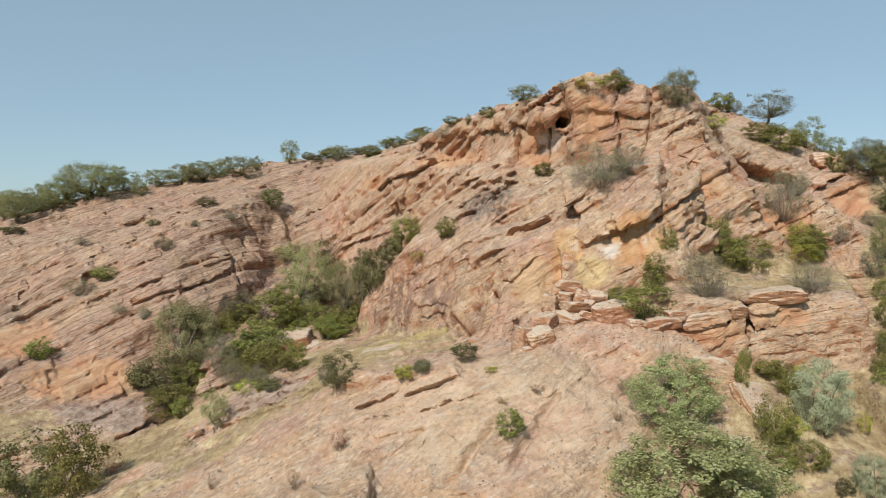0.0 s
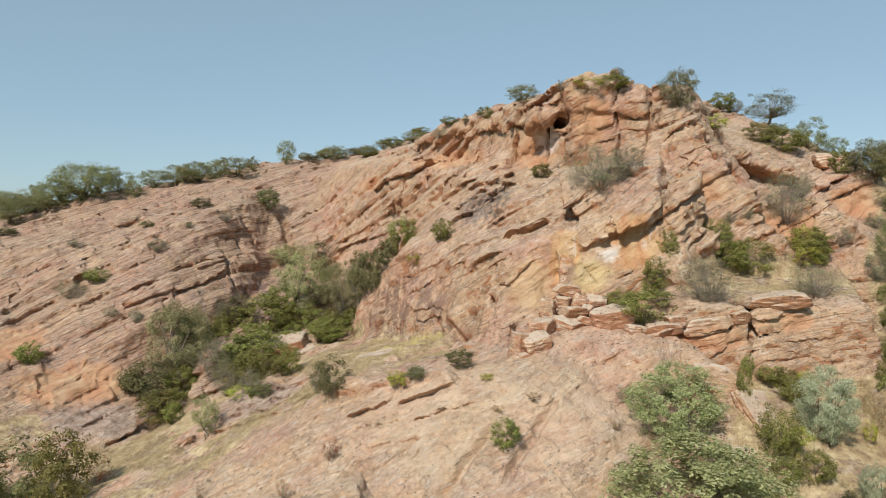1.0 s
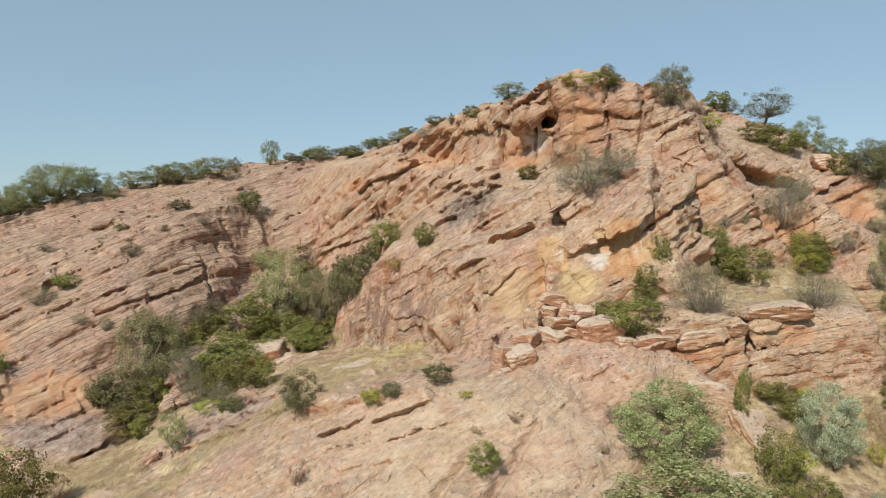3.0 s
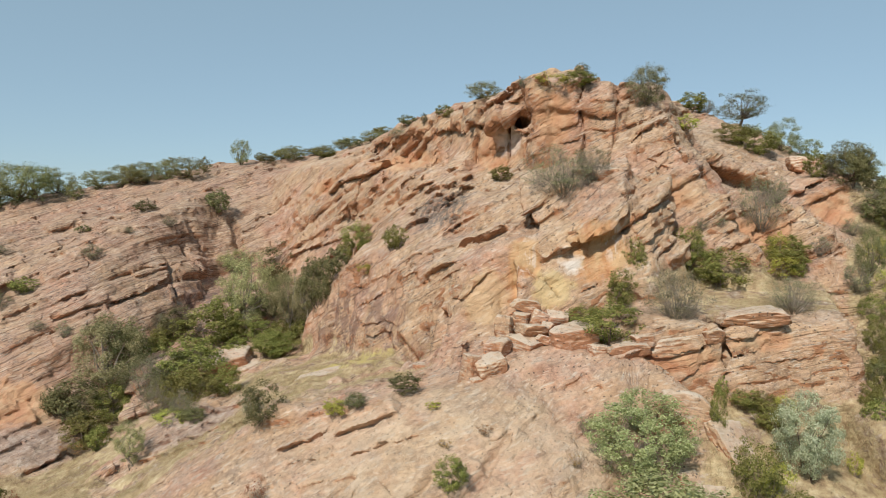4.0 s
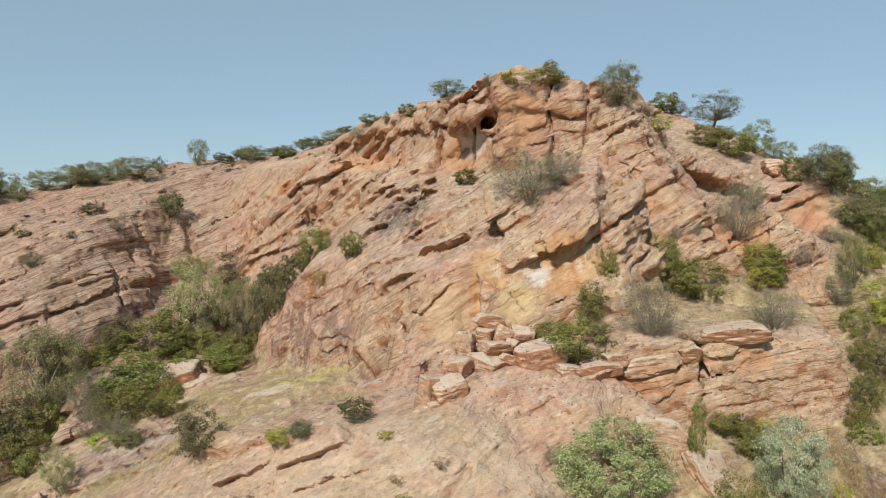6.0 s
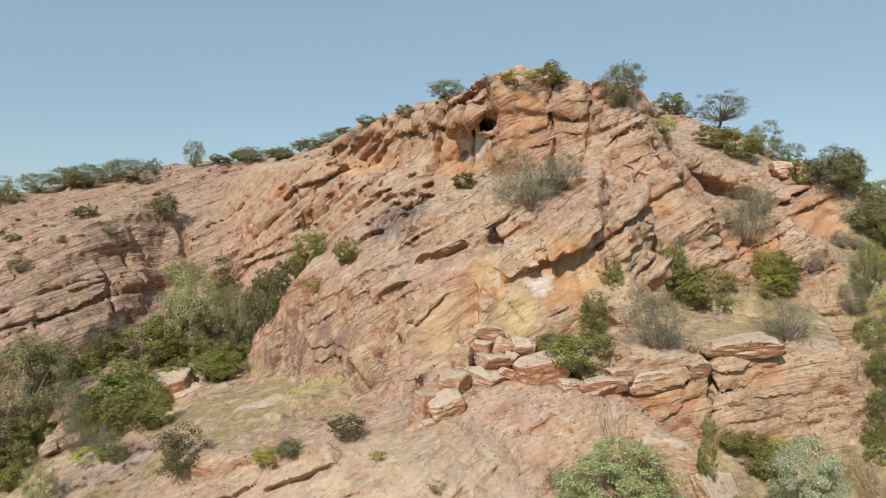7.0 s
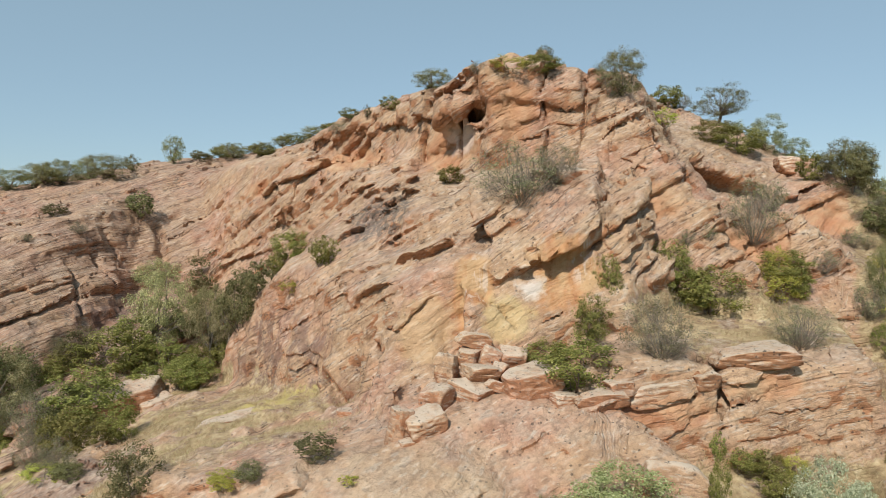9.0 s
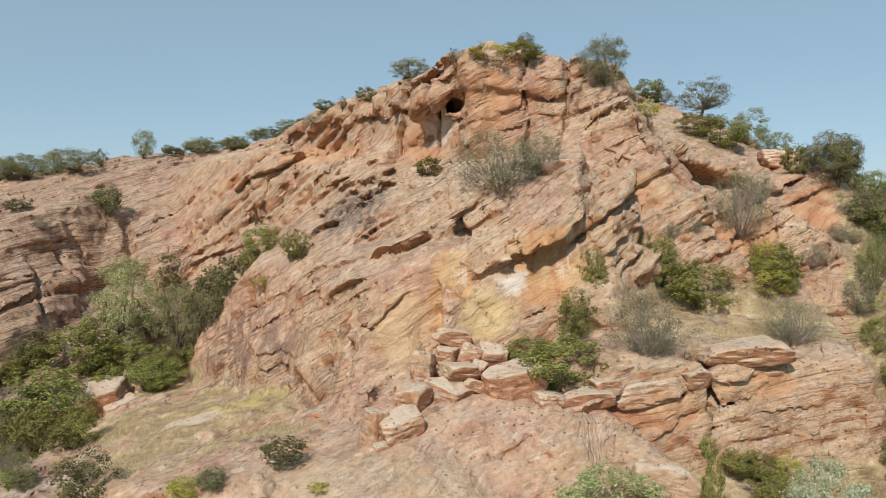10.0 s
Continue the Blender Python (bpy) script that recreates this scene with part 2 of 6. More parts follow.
def rock_material():
    m, t, b = material("sandstone", 0.93)
    place = t.nodes.new("ShaderNodeNewGeometry")
    p = place.outputs["Position"]
    sep = t.nodes.new("ShaderNodeSeparateXYZ")
    plug(t, place.outputs["Normal"], sep.inputs[0])
    up, bed, earth = sep.outputs[2], attribute(t, "bed"), attribute(t, "earth")
    col, x, y, z, thin, hair, grain, orange = rock_colours(t, b, p, place.outputs["Normal"], up, bed, attribute(t, "clear"))
    rim = speck(t, p, 1.1, 6, 0.65)
    # broad fresh orange faces
    for centre, size in (((-27.5, 55.2, 8.2), (5.6, 3.4, 2.4)), ((-35.0, 58.0, 11.0), (3.0, 4.0, 1.8)), ((7.6, 56.5, 26.2), (2.6, 4.5, 1.9)), ((0.5, 66.0, 26.4), (4.0, 5.0, 1.1)), ((-6.0, 75.5, 24.6), (4.0, 4.0, 1.0)), ((10.8, 51.6, 27.6), (1.5, 1.6, 2.0)), ((21.5, 45.8, 20.2), (3.0, 3.0, 1.2)), ((16.5, 46.5, 22.6), (2.2, 3.0, 1.2)), ((31.0, 52.5, 22.0), (3.0, 3.0, 1.6)), ((14.0, 37.0, 14.6), (2.4, 1.2, 0.7)), ((17.8, 37.0, 15.3), (1.8, 1.2, 0.5))):
        col = blend(t, sums(t, "MULTIPLY", patch(t, p, centre, size, 0.8, rim), 0.75), col, orange)
    # desert varnish running down the dome's foot
    run = speck(t, combine(t, sums(t, "MULTIPLY", x, 0.8), sums(t, "MULTIPLY", y, 0.8), sums(t, "MULTIPLY", z, 0.13)), 1.0, 5, 0.6)
    wet = sums(t, "MULTIPLY", ramp(t, run, [(0.44, 0), (0.54, 1)]), patch(t, p, (-2.0, 52.0, 13.6), (6.5, 9.0, 3.6), 0.6, rim))
    wet = sums(t, "MULTIPLY", wet, ramp(t, speck(t, p, 0.9, 9, 0.75), [(0.42, 0), (0.52, 1)]))
    col = blend(t, sums(t, "MULTIPLY", wet, 0.62), col, (0.15, 0.085, 0.075))
    wet = sums(t, "MULTIPLY", ramp(t, run, [(0.45, 0), (0.55, 1)]), patch(t, p, (-18.0, 70.0, 13.0), (3.2, 6.0, 3.6), 0.6, rim))
    col = blend(t, sums(t, "MULTIPLY", wet, 0.75), col, (0.12, 0.085, 0.08))
    # yellow, white and rust mineral faces in the recess, white runs under the cave
    rust = ramp(t, run, [(0.40, (0.40, 0.15, 0.05)), (0.5, (0.52, 0.26, 0.11)), (0.6, (0.58, 0.38, 0.20))])
    col = blend(t, sums(t, "MULTIPLY", patch(t, p, (11.2, 41.3, 19.4), (2.0, 1.5, 1.9), 0.8, rim), 0.7), col, rust)
    col = blend(t, sums(t, "MULTIPLY", patch(t, p, (7.35, 42.2, 18.4), (1.0, 1.3, 2.6), 0.6, rim), 0.75), col, rust)
    col = blend(t, sums(t, "MULTIPLY", patch(t, p, (5.3, 41.9, 17.0), (1.3, 1.6, 1.9), 1.0, rim), 0.55), col, (0.56, 0.39, 0.22))
    col = blend(t, sums(t, "MULTIPLY", patch(t, p, (8.6, 41.3, 17.4), (1.2, 1.4, 1.2), 1.0, rim), 0.6), col, (0.60, 0.47, 0.24))
    col = blend(t, sums(t, "MULTIPLY", patch(t, p, (9.6, 41.4, 18.95), (0.85, 0.8, 0.8), 0.9, rim), 0.9), col, (0.66, 0.61, 0.56))
    chalk = speck(t, combine(t, sums(t, "MULTIPLY", x, 2.6), sums(t, "MULTIPLY", y, 2.6), sums(t, "MULTIPLY", z, 0.2)), 1.0, 4, 0.6)
    streak = sums(t, "MULTIPLY", ramp(t, chalk, [(0.5, 0), (0.58, 1)]), sums(t, "MAXIMUM", patch(t, p, (7.45, 42.2, 18.4), (0.7, 1.1, 2.2), 0.5, rim), patch(t, p, (11.9, 41.6, 20.0), (0.7, 1.0, 1.2), 0.5, rim)))
    col = blend(t, sums(t, "MULTIPLY", streak, 0.6), col, (0.68, 0.58, 0.50))
    streak = sums(t, "MULTIPLY", ramp(t, run, [(0.42, 0), (0.5, 1)]), patch(t, p, (8.1, 55.0, 26.7), (1.4, 1.8, 1.3), 0.7, rim))
    col = blend(t, sums(t, "MULTIPLY", streak, 0.65), col, (0.70, 0.58, 0.51))
    # black lichen slab above the dome
    scab = sums(t, "MULTIPLY", ramp(t, speck(t, p, 2.6, 9, 0.8, 0.5), [(0.45, 0), (0.50, 1)]), patch(t, p, (3.0, 52.4, 21.9), (3.3, 3.3, 1.7), 1.2, rim))
    col = blend(t, sums(t, "MULTIPLY", scab, 0.75), col, (0.13, 0.12, 0.11))
    # purple-grey weathered beds: the outcrop in the gully grass and the scree under the west massif
    for centre, size in (((-11.8, 46.8, 9.0), (5.0, 2.6, 1.6)), ((-25.0, 53.0, 6.0), (5.0, 3.0, 1.6))):
        col = blend(t, sums(t, "MULTIPLY", patch(t, p, centre, size, 0.8, rim), 0.6), col, ramp(t, thin, [(0.38, (0.17, 0.12, 0.105)), (0.5, (0.33, 0.255, 0.22)), (0.62, (0.50, 0.43, 0.38))]))
    # pale scoured crown of the knoll
    col = blend(t, sums(t, "MULTIPLY", sums(t, "MULTIPLY", patch(t, p, (1.5, 33.5, 11.8), (9.0, 5.0, 3.2), 0.8, rim), ramp(t, speck(t, p, 0.5, 7, 0.65), [(0.38, 0.25), (0.55, 1)])), 0.45), col, (0.57, 0.445, 0.315))
    # earth and dry grass litter
    litter = ramp(t, speck(t, p, 1.6, 8, 0.7), [(0.34, (0.24, 0.165, 0.10)), (0.46, (0.40, 0.30, 0.18)), (0.56, (0.50, 0.40, 0.245)), (0.66, (0.60, 0.51, 0.34))])
    # bare slabs and green tufts on the shelf
    strewn = speck(t, combine(t, sums(t, "ADD", sums(t, "MULTIPLY", x, 0.5), sums(t, "MULTIPLY", y, -0.3)), sums(t, "ADD", sums(t, "MULTIPLY", x, 0.25), sums(t, "MULTIPLY", y, 0.75)), z), 0.8, 8, 0.7)
    litter = blend(t, ramp(t, strewn, [(0.53, 0), (0.57, 0.85)]), litter, ramp(t, speck(t, p, 2.6, 8, 0.75), [(0.4, (0.18, 0.115, 0.085)), (0.5, (0.33, 0.235, 0.175)), (0.62, (0.52, 0.45, 0.38))]))
    litter = blend(t, sums(t, "MULTIPLY", sums(t, "MULTIPLY", ramp(t, speck(t, p, 1.3, 7, 0.7), [(0.44, 0), (0.56, 1)]), patch(t, p, (-2.6, 49.3, 12.8), (5.0, 2.2, 2.0), 1.0, rim)), 0.75), litter, (0.50, 0.43, 0.15))
    cover = ramp(t, sums(t, "ADD", earth, sums(t, "MULTIPLY", sums(t, "SUBTRACT", speck(t, p, 0.6, 7, 0.68), 0.5), 1.7)), [(0.38, 0), (0.55, 1)])
    col = blend(t, cover, col, litter)
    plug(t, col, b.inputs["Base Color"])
    rise = sums(t, "ADD", sums(t, "MULTIPLY", thin, 0.7), sums(t, "ADD", sums(t, "MULTIPLY", hair, 0.4), sums(t, "MULTIPLY", grain, 0.35)))
    bump = node(t, "Bump", Strength=0.8, Distance=0.17)
    plug(t, rise, bump.inputs["Height"])
    plug(t, bump.outputs[0], b.inputs["Normal"])
    return m


def stone_material():
    """The same sandstone for loose blocks, bedded along their own z."""
    m, t, b = material("boulder_stone", 0.93)
    place = t.nodes.new("ShaderNodeNewGeometry")
    p = place.outputs["Position"]
    sep = t.nodes.new("ShaderNodeSeparateXYZ")
    plug(t, place.outputs["Normal"], sep.inputs[0])
    own = t.nodes.new("ShaderNodeSeparateXYZ")
    plug(t, p, own.inputs[0])
    bed = sums(t, "ADD", own.outputs[2], sums(t, "MULTIPLY", own.outputs[0], 0.12))
    col, x, y, z, thin, hair, grain, orange = rock_colours(t, b, p, place.outputs["Normal"], sep.outputs[2], bed, 0.3, 0.08)
    # grey lichened tops
    top = sums(t, "MULTIPLY", ramp(t, sep.outputs[2], [(0.35, 0), (0.7, 1)]), ramp(t, speck(t, p, 1.4, 8, 0.7), [(0.40, 0.2), (0.55, 1)]))
    col = blend(t, sums(t, "MULTIPLY", top, 0.8), col, (0.55, 0.475, 0.385))
    col = blend(t, sums(t, "MULTIPLY", ramp(t, speck(t, p, 4.5, 7, 0.75), [(0.58, 0), (0.63, 1)]), ramp(t, sep.outputs[2], [(0.2, 0), (0.6, 1)])), col, (0.09, 0.08, 0.07))
    plug(t, col, b.inputs["Base Color"])
    bump = node(t, "Bump", Strength=0.8, Distance=0.12)
    plug(t, sums(t, "ADD", sums(t, "MULTIPLY", hair, 0.2), sums(t, "MULTIPLY", grain, 0.5)), bump.inputs["Height"])
    plug(t, bump.outputs[0], b.inputs["Normal"])
    return m


def scrub_material():
    m, t, b = material("scrub", 0.95)
    p = t.nodes.new("ShaderNodeNewGeometry").outputs["Position"]
    col = ramp(t, speck(t, p, 0.12, 8, 0.7), [(0.35, (0.05, 0.075, 0.03)), (0.52, (0.10, 0.12, 0.05)), (0.65, (0.30, 0.22, 0.13))])
    sep = t.nodes.new("ShaderNodeSeparateXYZ")
    plug(t, p, sep.inputs[0])
    # distance haze painted into the colour: land farther north turns blue
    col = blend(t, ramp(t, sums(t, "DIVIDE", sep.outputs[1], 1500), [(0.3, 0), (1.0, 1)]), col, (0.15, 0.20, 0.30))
    plug(t, col, b.inputs["Base Color"])
    return m


ROCK, STONE, SCRUB = rock_material(), stone_material(), scrub_material()
# ---- the hill as a solid: tilted sandstone blocks joined together ----
D2R = math.pi / 180


def smax(a, b, k):
    h = np.maximum(k - np.abs(a - b), 0) / k
    return np.maximum(a, b) + h * h * (k / 4)


def smin(a, b, k):
    return -smax(-a, -b, k)


def face(x, y, z, facing, slope):
    """A plane through a place: facing in degrees (-90 to the south, 180 to the west), slope 0 flat, 90 upright, more for an overhang."""
    s, a = math.sin(slope * D2R), facing * D2R
    n = (s * math.cos(a), s * math.sin(a), math.cos(slope * D2R))
    return (*n, -(n[0] * x + n[1] * y + n[2] * z))


def block(*faces, k=0.6, west=-200.0, east=200.0, north=200.0):
    """A convex mass: the solid below all its faces, cut upright at its hidden west, east and north ends."""
    return (*faces, (-1, 0, 0, west), (1, 0, 0, -east), (0, 1, 0, -north)), k


MASSES = [
    # gully floor and the open ground south and west of it
    block(face(-12, 54, 8.6, 196, 20), k=0.25, east=-3),
    # west massif: long dip slope with a steep east end over the gully
    block(face(-26.5, 67, 18.3, -97, 34), face(-26.5, 62, 14.2, -100, 45), face(-30, 80, 22.6, -125, 15),
          face(-18.2, 72, 15, -12, 64), face(-19.6, 74, 19.5, -40, 45), face(-24.8, 57.5, 9.5, -48, 66), k=1.2, north=100),
    # grey scree at the foot of the west massif
    block(face(-24, 53.0, 5.9, -62, 26), k=0.8, north=62, east=-18),
    # head of the gully, rising to the back slope
    block(face(-12.1, 63.9, 12.2, -92, 27), face(-12.1, 66, 13.4, -100, 12), k=0.6, north=77, west=-19, east=-3),
    # low bedded outcrop in the gully grass
    block(face(-12.5, 47.2, 8.7, -150, 34), face(-11, 49.0, 9.5, 196, 17), face(-8.6, 47.5, 9.6, -50, 60), k=0.3, north=51.5),
    # back slope north of the gully
    block(face(-18.5, 81, 20.8, -88, 33), face(-17, 77, 17.5, -85, 70), face(-20, 96, 28.3, -125, 12), face(-40, 95, 25, 178, 22), k=0.75, north=108, east=0),
    # long ridge running back from the summit
    block(face(4.0, 57.4, 24.4, 226, 25), face(-10.2, 76.8, 20.5, 213, 70), face(4, 64, 29.8, 203, 22), face(12, 70, 31.5, 20, 35),
          face(10, 57, 27, -80, 60), k=0.7, north=106, east=26),
    # upper wall of the ridge under its overhanging cap
    block(face(6.9, 58.8, 27.0, 214, 84), face(4.5, 64, 29.3, 205, 20), face(12, 70, 31.0, 20, 35), face(10, 56, 27, -60, 60), k=0.5, north=104, east=24),
    block(face(6.5, 58.5, 29.0, 213, 80), face(6.5, 58.5, 28.7, 213, 160), face(5.5, 60, 30.0, 203, 24), face(12, 60, 30.5, 20, 30), face(8.6, 55.0, 29, -90, 70), k=0.3, north=73),
    # central dome above the grass shelf
    block(face(-0.6, 50.0, 14.0, 211, 80), face(-0.2, 54.9, 20.2, 213, 36), face(-7.2, 61.5, 11.0, 158, 66), face(-4, 60.2, 17, 175, 48),
          face(8.2, 45.5, 22.3, 235, 36), face(7.3, 42.35, 18.3, -52, 84), face(5.5, 42.1, 16.8, -97, 72), face(8.0, 52.0, 23.6, -110, 22), k=0.5, north=64, east=12),
    # overhanging slab beside the dome
    block(face(8.67, 41.8, 19.0, -116, 56), face(8.67, 41.86, 19.4, -16, 150), face(10.8, 43.3, 22.6, 240, 30), face(12.7, 41.9, 21.4, -30, 78), face(8.08, 42.64, 20.39, 165, 112), k=0.15, north=47),
    # bright back wall under the slab
    block(face(9.9, 41.15, 19.5, -98, 80), face(13.2, 40.6, 19.4, -50, 72), face(10.5, 46.2, 22.4, 236, 30), face(9.0, 40.95, 16.9, -104, 60), k=0.15, north=47, west=7.7, east=16),
    # tilted yellow blocks stepped against the back wall
    block(face(8.4, 41.15, 17.6, -92, 76), face(9.3, 41.4, 17.6, 35, 70), face(8.3, 42.2, 18.2, -60, 40), k=0.12, north=46, west=7.0),
    block(face(9.6, 40.6, 16.7, -100, 68), face(10.4, 40.95, 17.0, 20, 66), face(9.6, 41.8, 17.5, -70, 32), k=0.12, north=46, west=8.6),
    # slope between slab and summit
    block(face(10.5, 46.6, 22.8, -104, 78), face(10.5, 47.0, 23.3, -104, 48), face(7, 49.9, 22.8, -133, 26), face(17, 46.5, 21.4, -75, 56), face(13, 52, 27.5, -95, 30), face(20.5, 51, 25, -20, 50), face(4.5, 55, 25, 205, 60), k=0.6, north=60),
    # summit block with its west wall
    block(face(9.0, 54.4, 28.0, 211, 86), face(12.0, 51.6, 28.5, -104, 74), face(13.5, 52.5, 29.9, -120, 10), face(19.2, 54, 29, -28, 62),
          face(8.0, 58, 30.6, 203, 20), face(12, 64, 30.5, 70, 35), k=0.35),
    # the summit's overhanging cap
    block(face(8.5, 54.0, 29.2, 211, 84), face(8.5, 54.0, 28.7, 211, 166), face(12.4, 51.2, 29.6, -100, 76), face(13.0, 52.5, 30.1, -130, 10), face(14.5, 53, 30, -10, 70), k=0.3, north=58),
    # rounded block jutting out over the cave
    block(face(7.6, 53.4, 28.4, -105, 82), face(6.75, 54.2, 28.4, 190, 76), face(8.6, 54.2, 28.4, -10, 80), face(7.7, 53.9, 27.7, -95, 162), face(7.7, 54.2, 29.1, -125, 22), k=0.5, north=57),
    # broad pilaster between the cave and the ribbed east wall
    block(face(9.8, 51.75, 27.4, -100, 85), face(9.55, 52.3, 27.4, 190, 88), face(10.95, 52.0, 27.4, -20, 82), face(9.8, 52.2, 29.5, -100, 18), k=0.2, north=57),
    # rounded mass leaning on the pilaster
    block(face(11.9, 51.2, 26.6, -108, 74), face(10.9, 51.6, 26.6, 190, 78), face(12.6, 51.4, 26.4, -30, 74), face(11.9, 51.5, 28.3, -120, 40), k=0.4, north=55),
    # east shoulder running down from the summit
    block(face(24, 44.5, 18.3, -66, 30), face(30, 72, 33.0, -42, 16), face(40, 64, 25.0, -25, 27), face(30, 78, 30, 80, 35), face(24, 43.4, 17.0, -95, 65), k=0.6, west=15),
    # upright fins on the east shoulder
    block(face(21.4, 46.0, 20.0, -112, 68), face(21.6, 47.0, 22.0, -130, 30), face(24.6, 47.5, 20, 15, 60), face(18.2, 48.5, 20, 190, 55), k=0.2, north=51),
    block(face(29.0, 52.6, 22.0, -108, 60), face(29.5, 54, 24.2, -110, 16), face(33, 55, 22.5, -10, 58), face(26.5, 54, 23, 190, 60), k=0.2, north=58),
    block(face(14.8, 48.4, 24.6, -120, 64), face(14.8, 49.0, 26.6, -160, 34), face(18.8, 49.2, 24.6, -15, 62), face(12.6, 50, 25, 190, 66), k=0.2, north=54),
    # bench with its bedded front ledge
    block(face(16.0, 36.9, 14.4, -92, 80), face(16.5, 37.8, 16.3, -94, 13), face(22.7, 38.2, 15.0, -18, 76), face(11.5, 37.6, 14.8, 205, 60), k=0.3, north=48),
    # ground under the ledge, falling to the east
    block(face(15.5, 36.2, 12.2, -84, 26), face(22.6, 38.0, 11.0, -40, 34), face(11.0, 34.0, 11.0, 200, 30), k=0.75, north=42),
    # wooded flank east of the hill
    block(face(25, 41, 12.5, -25, 22), face(36, 60, 17.0, -30, 20), k=1.5, west=21),
    # rounded knoll in the foreground and the grass shelf behind it
    block(face(1.4, 30.6, 10.2, -98, 34), face(-1.0, 36.5, 12.8, 172, 11.5), face(-7.0, 42.0, 10.9, 190, 33), face(-9.6, 36.3, 8.6, -128, 36),
          face(7.0, 33.6, 12.2, -62, 30), k=0.8, north=62, east=16),
    # raised beds on the knoll
    block(face(-1.6, 36.5, 12.6, 241, 70), face(-1.0, 36.5, 12.98, 172, 11.5), face(0.8, 36, 13, -20, 40), face(-5.0, 38, 12, 190, 40), k=0.12, north=41),
    # pile of broken rock below the recess
    block(face(6.4, 37.6, 14.7, -110, 46), face(4.0, 38.5, 14.2, 195, 58), face(8.0, 39.6, 15.2, -110, 16), face(12, 38, 15, 0, 50), k=0.4, north=43),
]
HOLES = [  # cave under the summit, slots and recesses: centre and half sizes, turned about z
    (9.0, 54.3, 27.9, 0.75, 3.4, 0.9, 2),
    (9.25, 53.0, 27.3, 0.5, 1.4, 0.75, 2),
    (8.5, 53.6, 27.65, 0.6, 1.5, 0.5, -20),
    (8.1, 54.6, 26.9, 1.5, 0.8, 1.2, -50),
    (6.0, 58.2, 27.6, 2.6, 0.5, 0.5, -57),
    (10.6, 51.3, 29.05, 1.5, 0.55, 0.32, -10),
    (15.95, 37.0, 15.4, 0.17, 1.3, 1.3, 4),
]


def mass(x, y, z, faces, k):
    f = None
    for a, b, c, d in faces:
        g = a * x + b * y + c * z + d
        f = g if f is None else smax(f, g, k)
    return f


def hill(x, y, z, masses=MASSES):
    """Distance to the rock, negative inside, without the fine relief."""
    total = None
    for faces, k in masses:
        f = mass(x, y, z, faces, k)
        total = f if total is None else smin(total, f, 0.3)
    for cx, cy, cz, rx, ry, rz, turn in HOLES:
        c, s = math.cos(turn * D2R), math.sin(turn * D2R)
        u, v = (x - cx) * c + (y - cy) * s, (y - cy) * c - (x - cx) * s
        total = smax(total, (1 - np.sqrt((u / rx) ** 2 + (v / ry) ** 2 + ((z - cz) / rz) ** 2)) * min(rx, ry, rz), 0.2)
    return total


def scramble(i, j, k, seed):
    h = (i.astype(np.uint32) * np.uint32(374761393)) ^ (j.astype(np.uint32) * np.uint32(668265263)) ^ (k.astype(np.uint32) * np.uint32(2246822519)) ^ np.uint32(seed * 3266489 + 97)
    h = (h ^ (h >> np.uint32(13))) * np.uint32(1274126177)
    h = (h ^ (h >> np.uint32(15))) * np.uint32(2654435761)
    return ((h >> np.uint32(8)) & np.uint32(65535)).astype(np.float32) / 65535.0


def waves(x, y, z, seed=0):
    """Smooth value noise, 0 to 1."""
    i, j, k = (np.floor(a).astype(np.int32) for a in (x, y, z))
    u, v, w = x - i, y - j, z - k
    u, v, w = (a * a * (3 - 2 * a) for a in (u, v, w))
    out = 0
    for dk in (0, 1):
        wk = w if dk else 1 - w
        for dj in (0, 1):
            wj = wk * (v if dj else 1 - v)
            out = out + wj * (scramble(i, j + dj, k + dk, seed) * (1 - u) + scramble(i + 1, j + dj, k + dk, seed) * u)
    return out


def beds(s, thick, seed, along=None, length=1.0, wide=0.03):
    """Stacked beds of uneven hardness, broken along their run into blocks: how far each stands out, with a groove at every joint."""
    q = s / thick
    i = np.floor(q).astype(np.int32)
    f = q - i
    zero = np.zeros_like(i)

    def block_of(i):
        if along is None:
            return scramble(i, zero, zero, seed)
        return scramble(i, np.floor(along / length + 9 * scramble(i, zero, zero, seed + 3)).astype(np.int32), zero, seed)

    here = block_of(i)
    w = np.clip(wide / thick, 0.1, 0.5)
    step = np.clip((f - 1 + w) / w, 0, 1)
    groove = np.clip(1 - np.minimum(f, 1 - f) / w, 0, 1) * np.clip(1.6 - 4 * w, 0, 1)
    return here + (block_of(i + 1) - here) * step - 0.95 * groove * scramble(i, zero, zero, seed + 5)


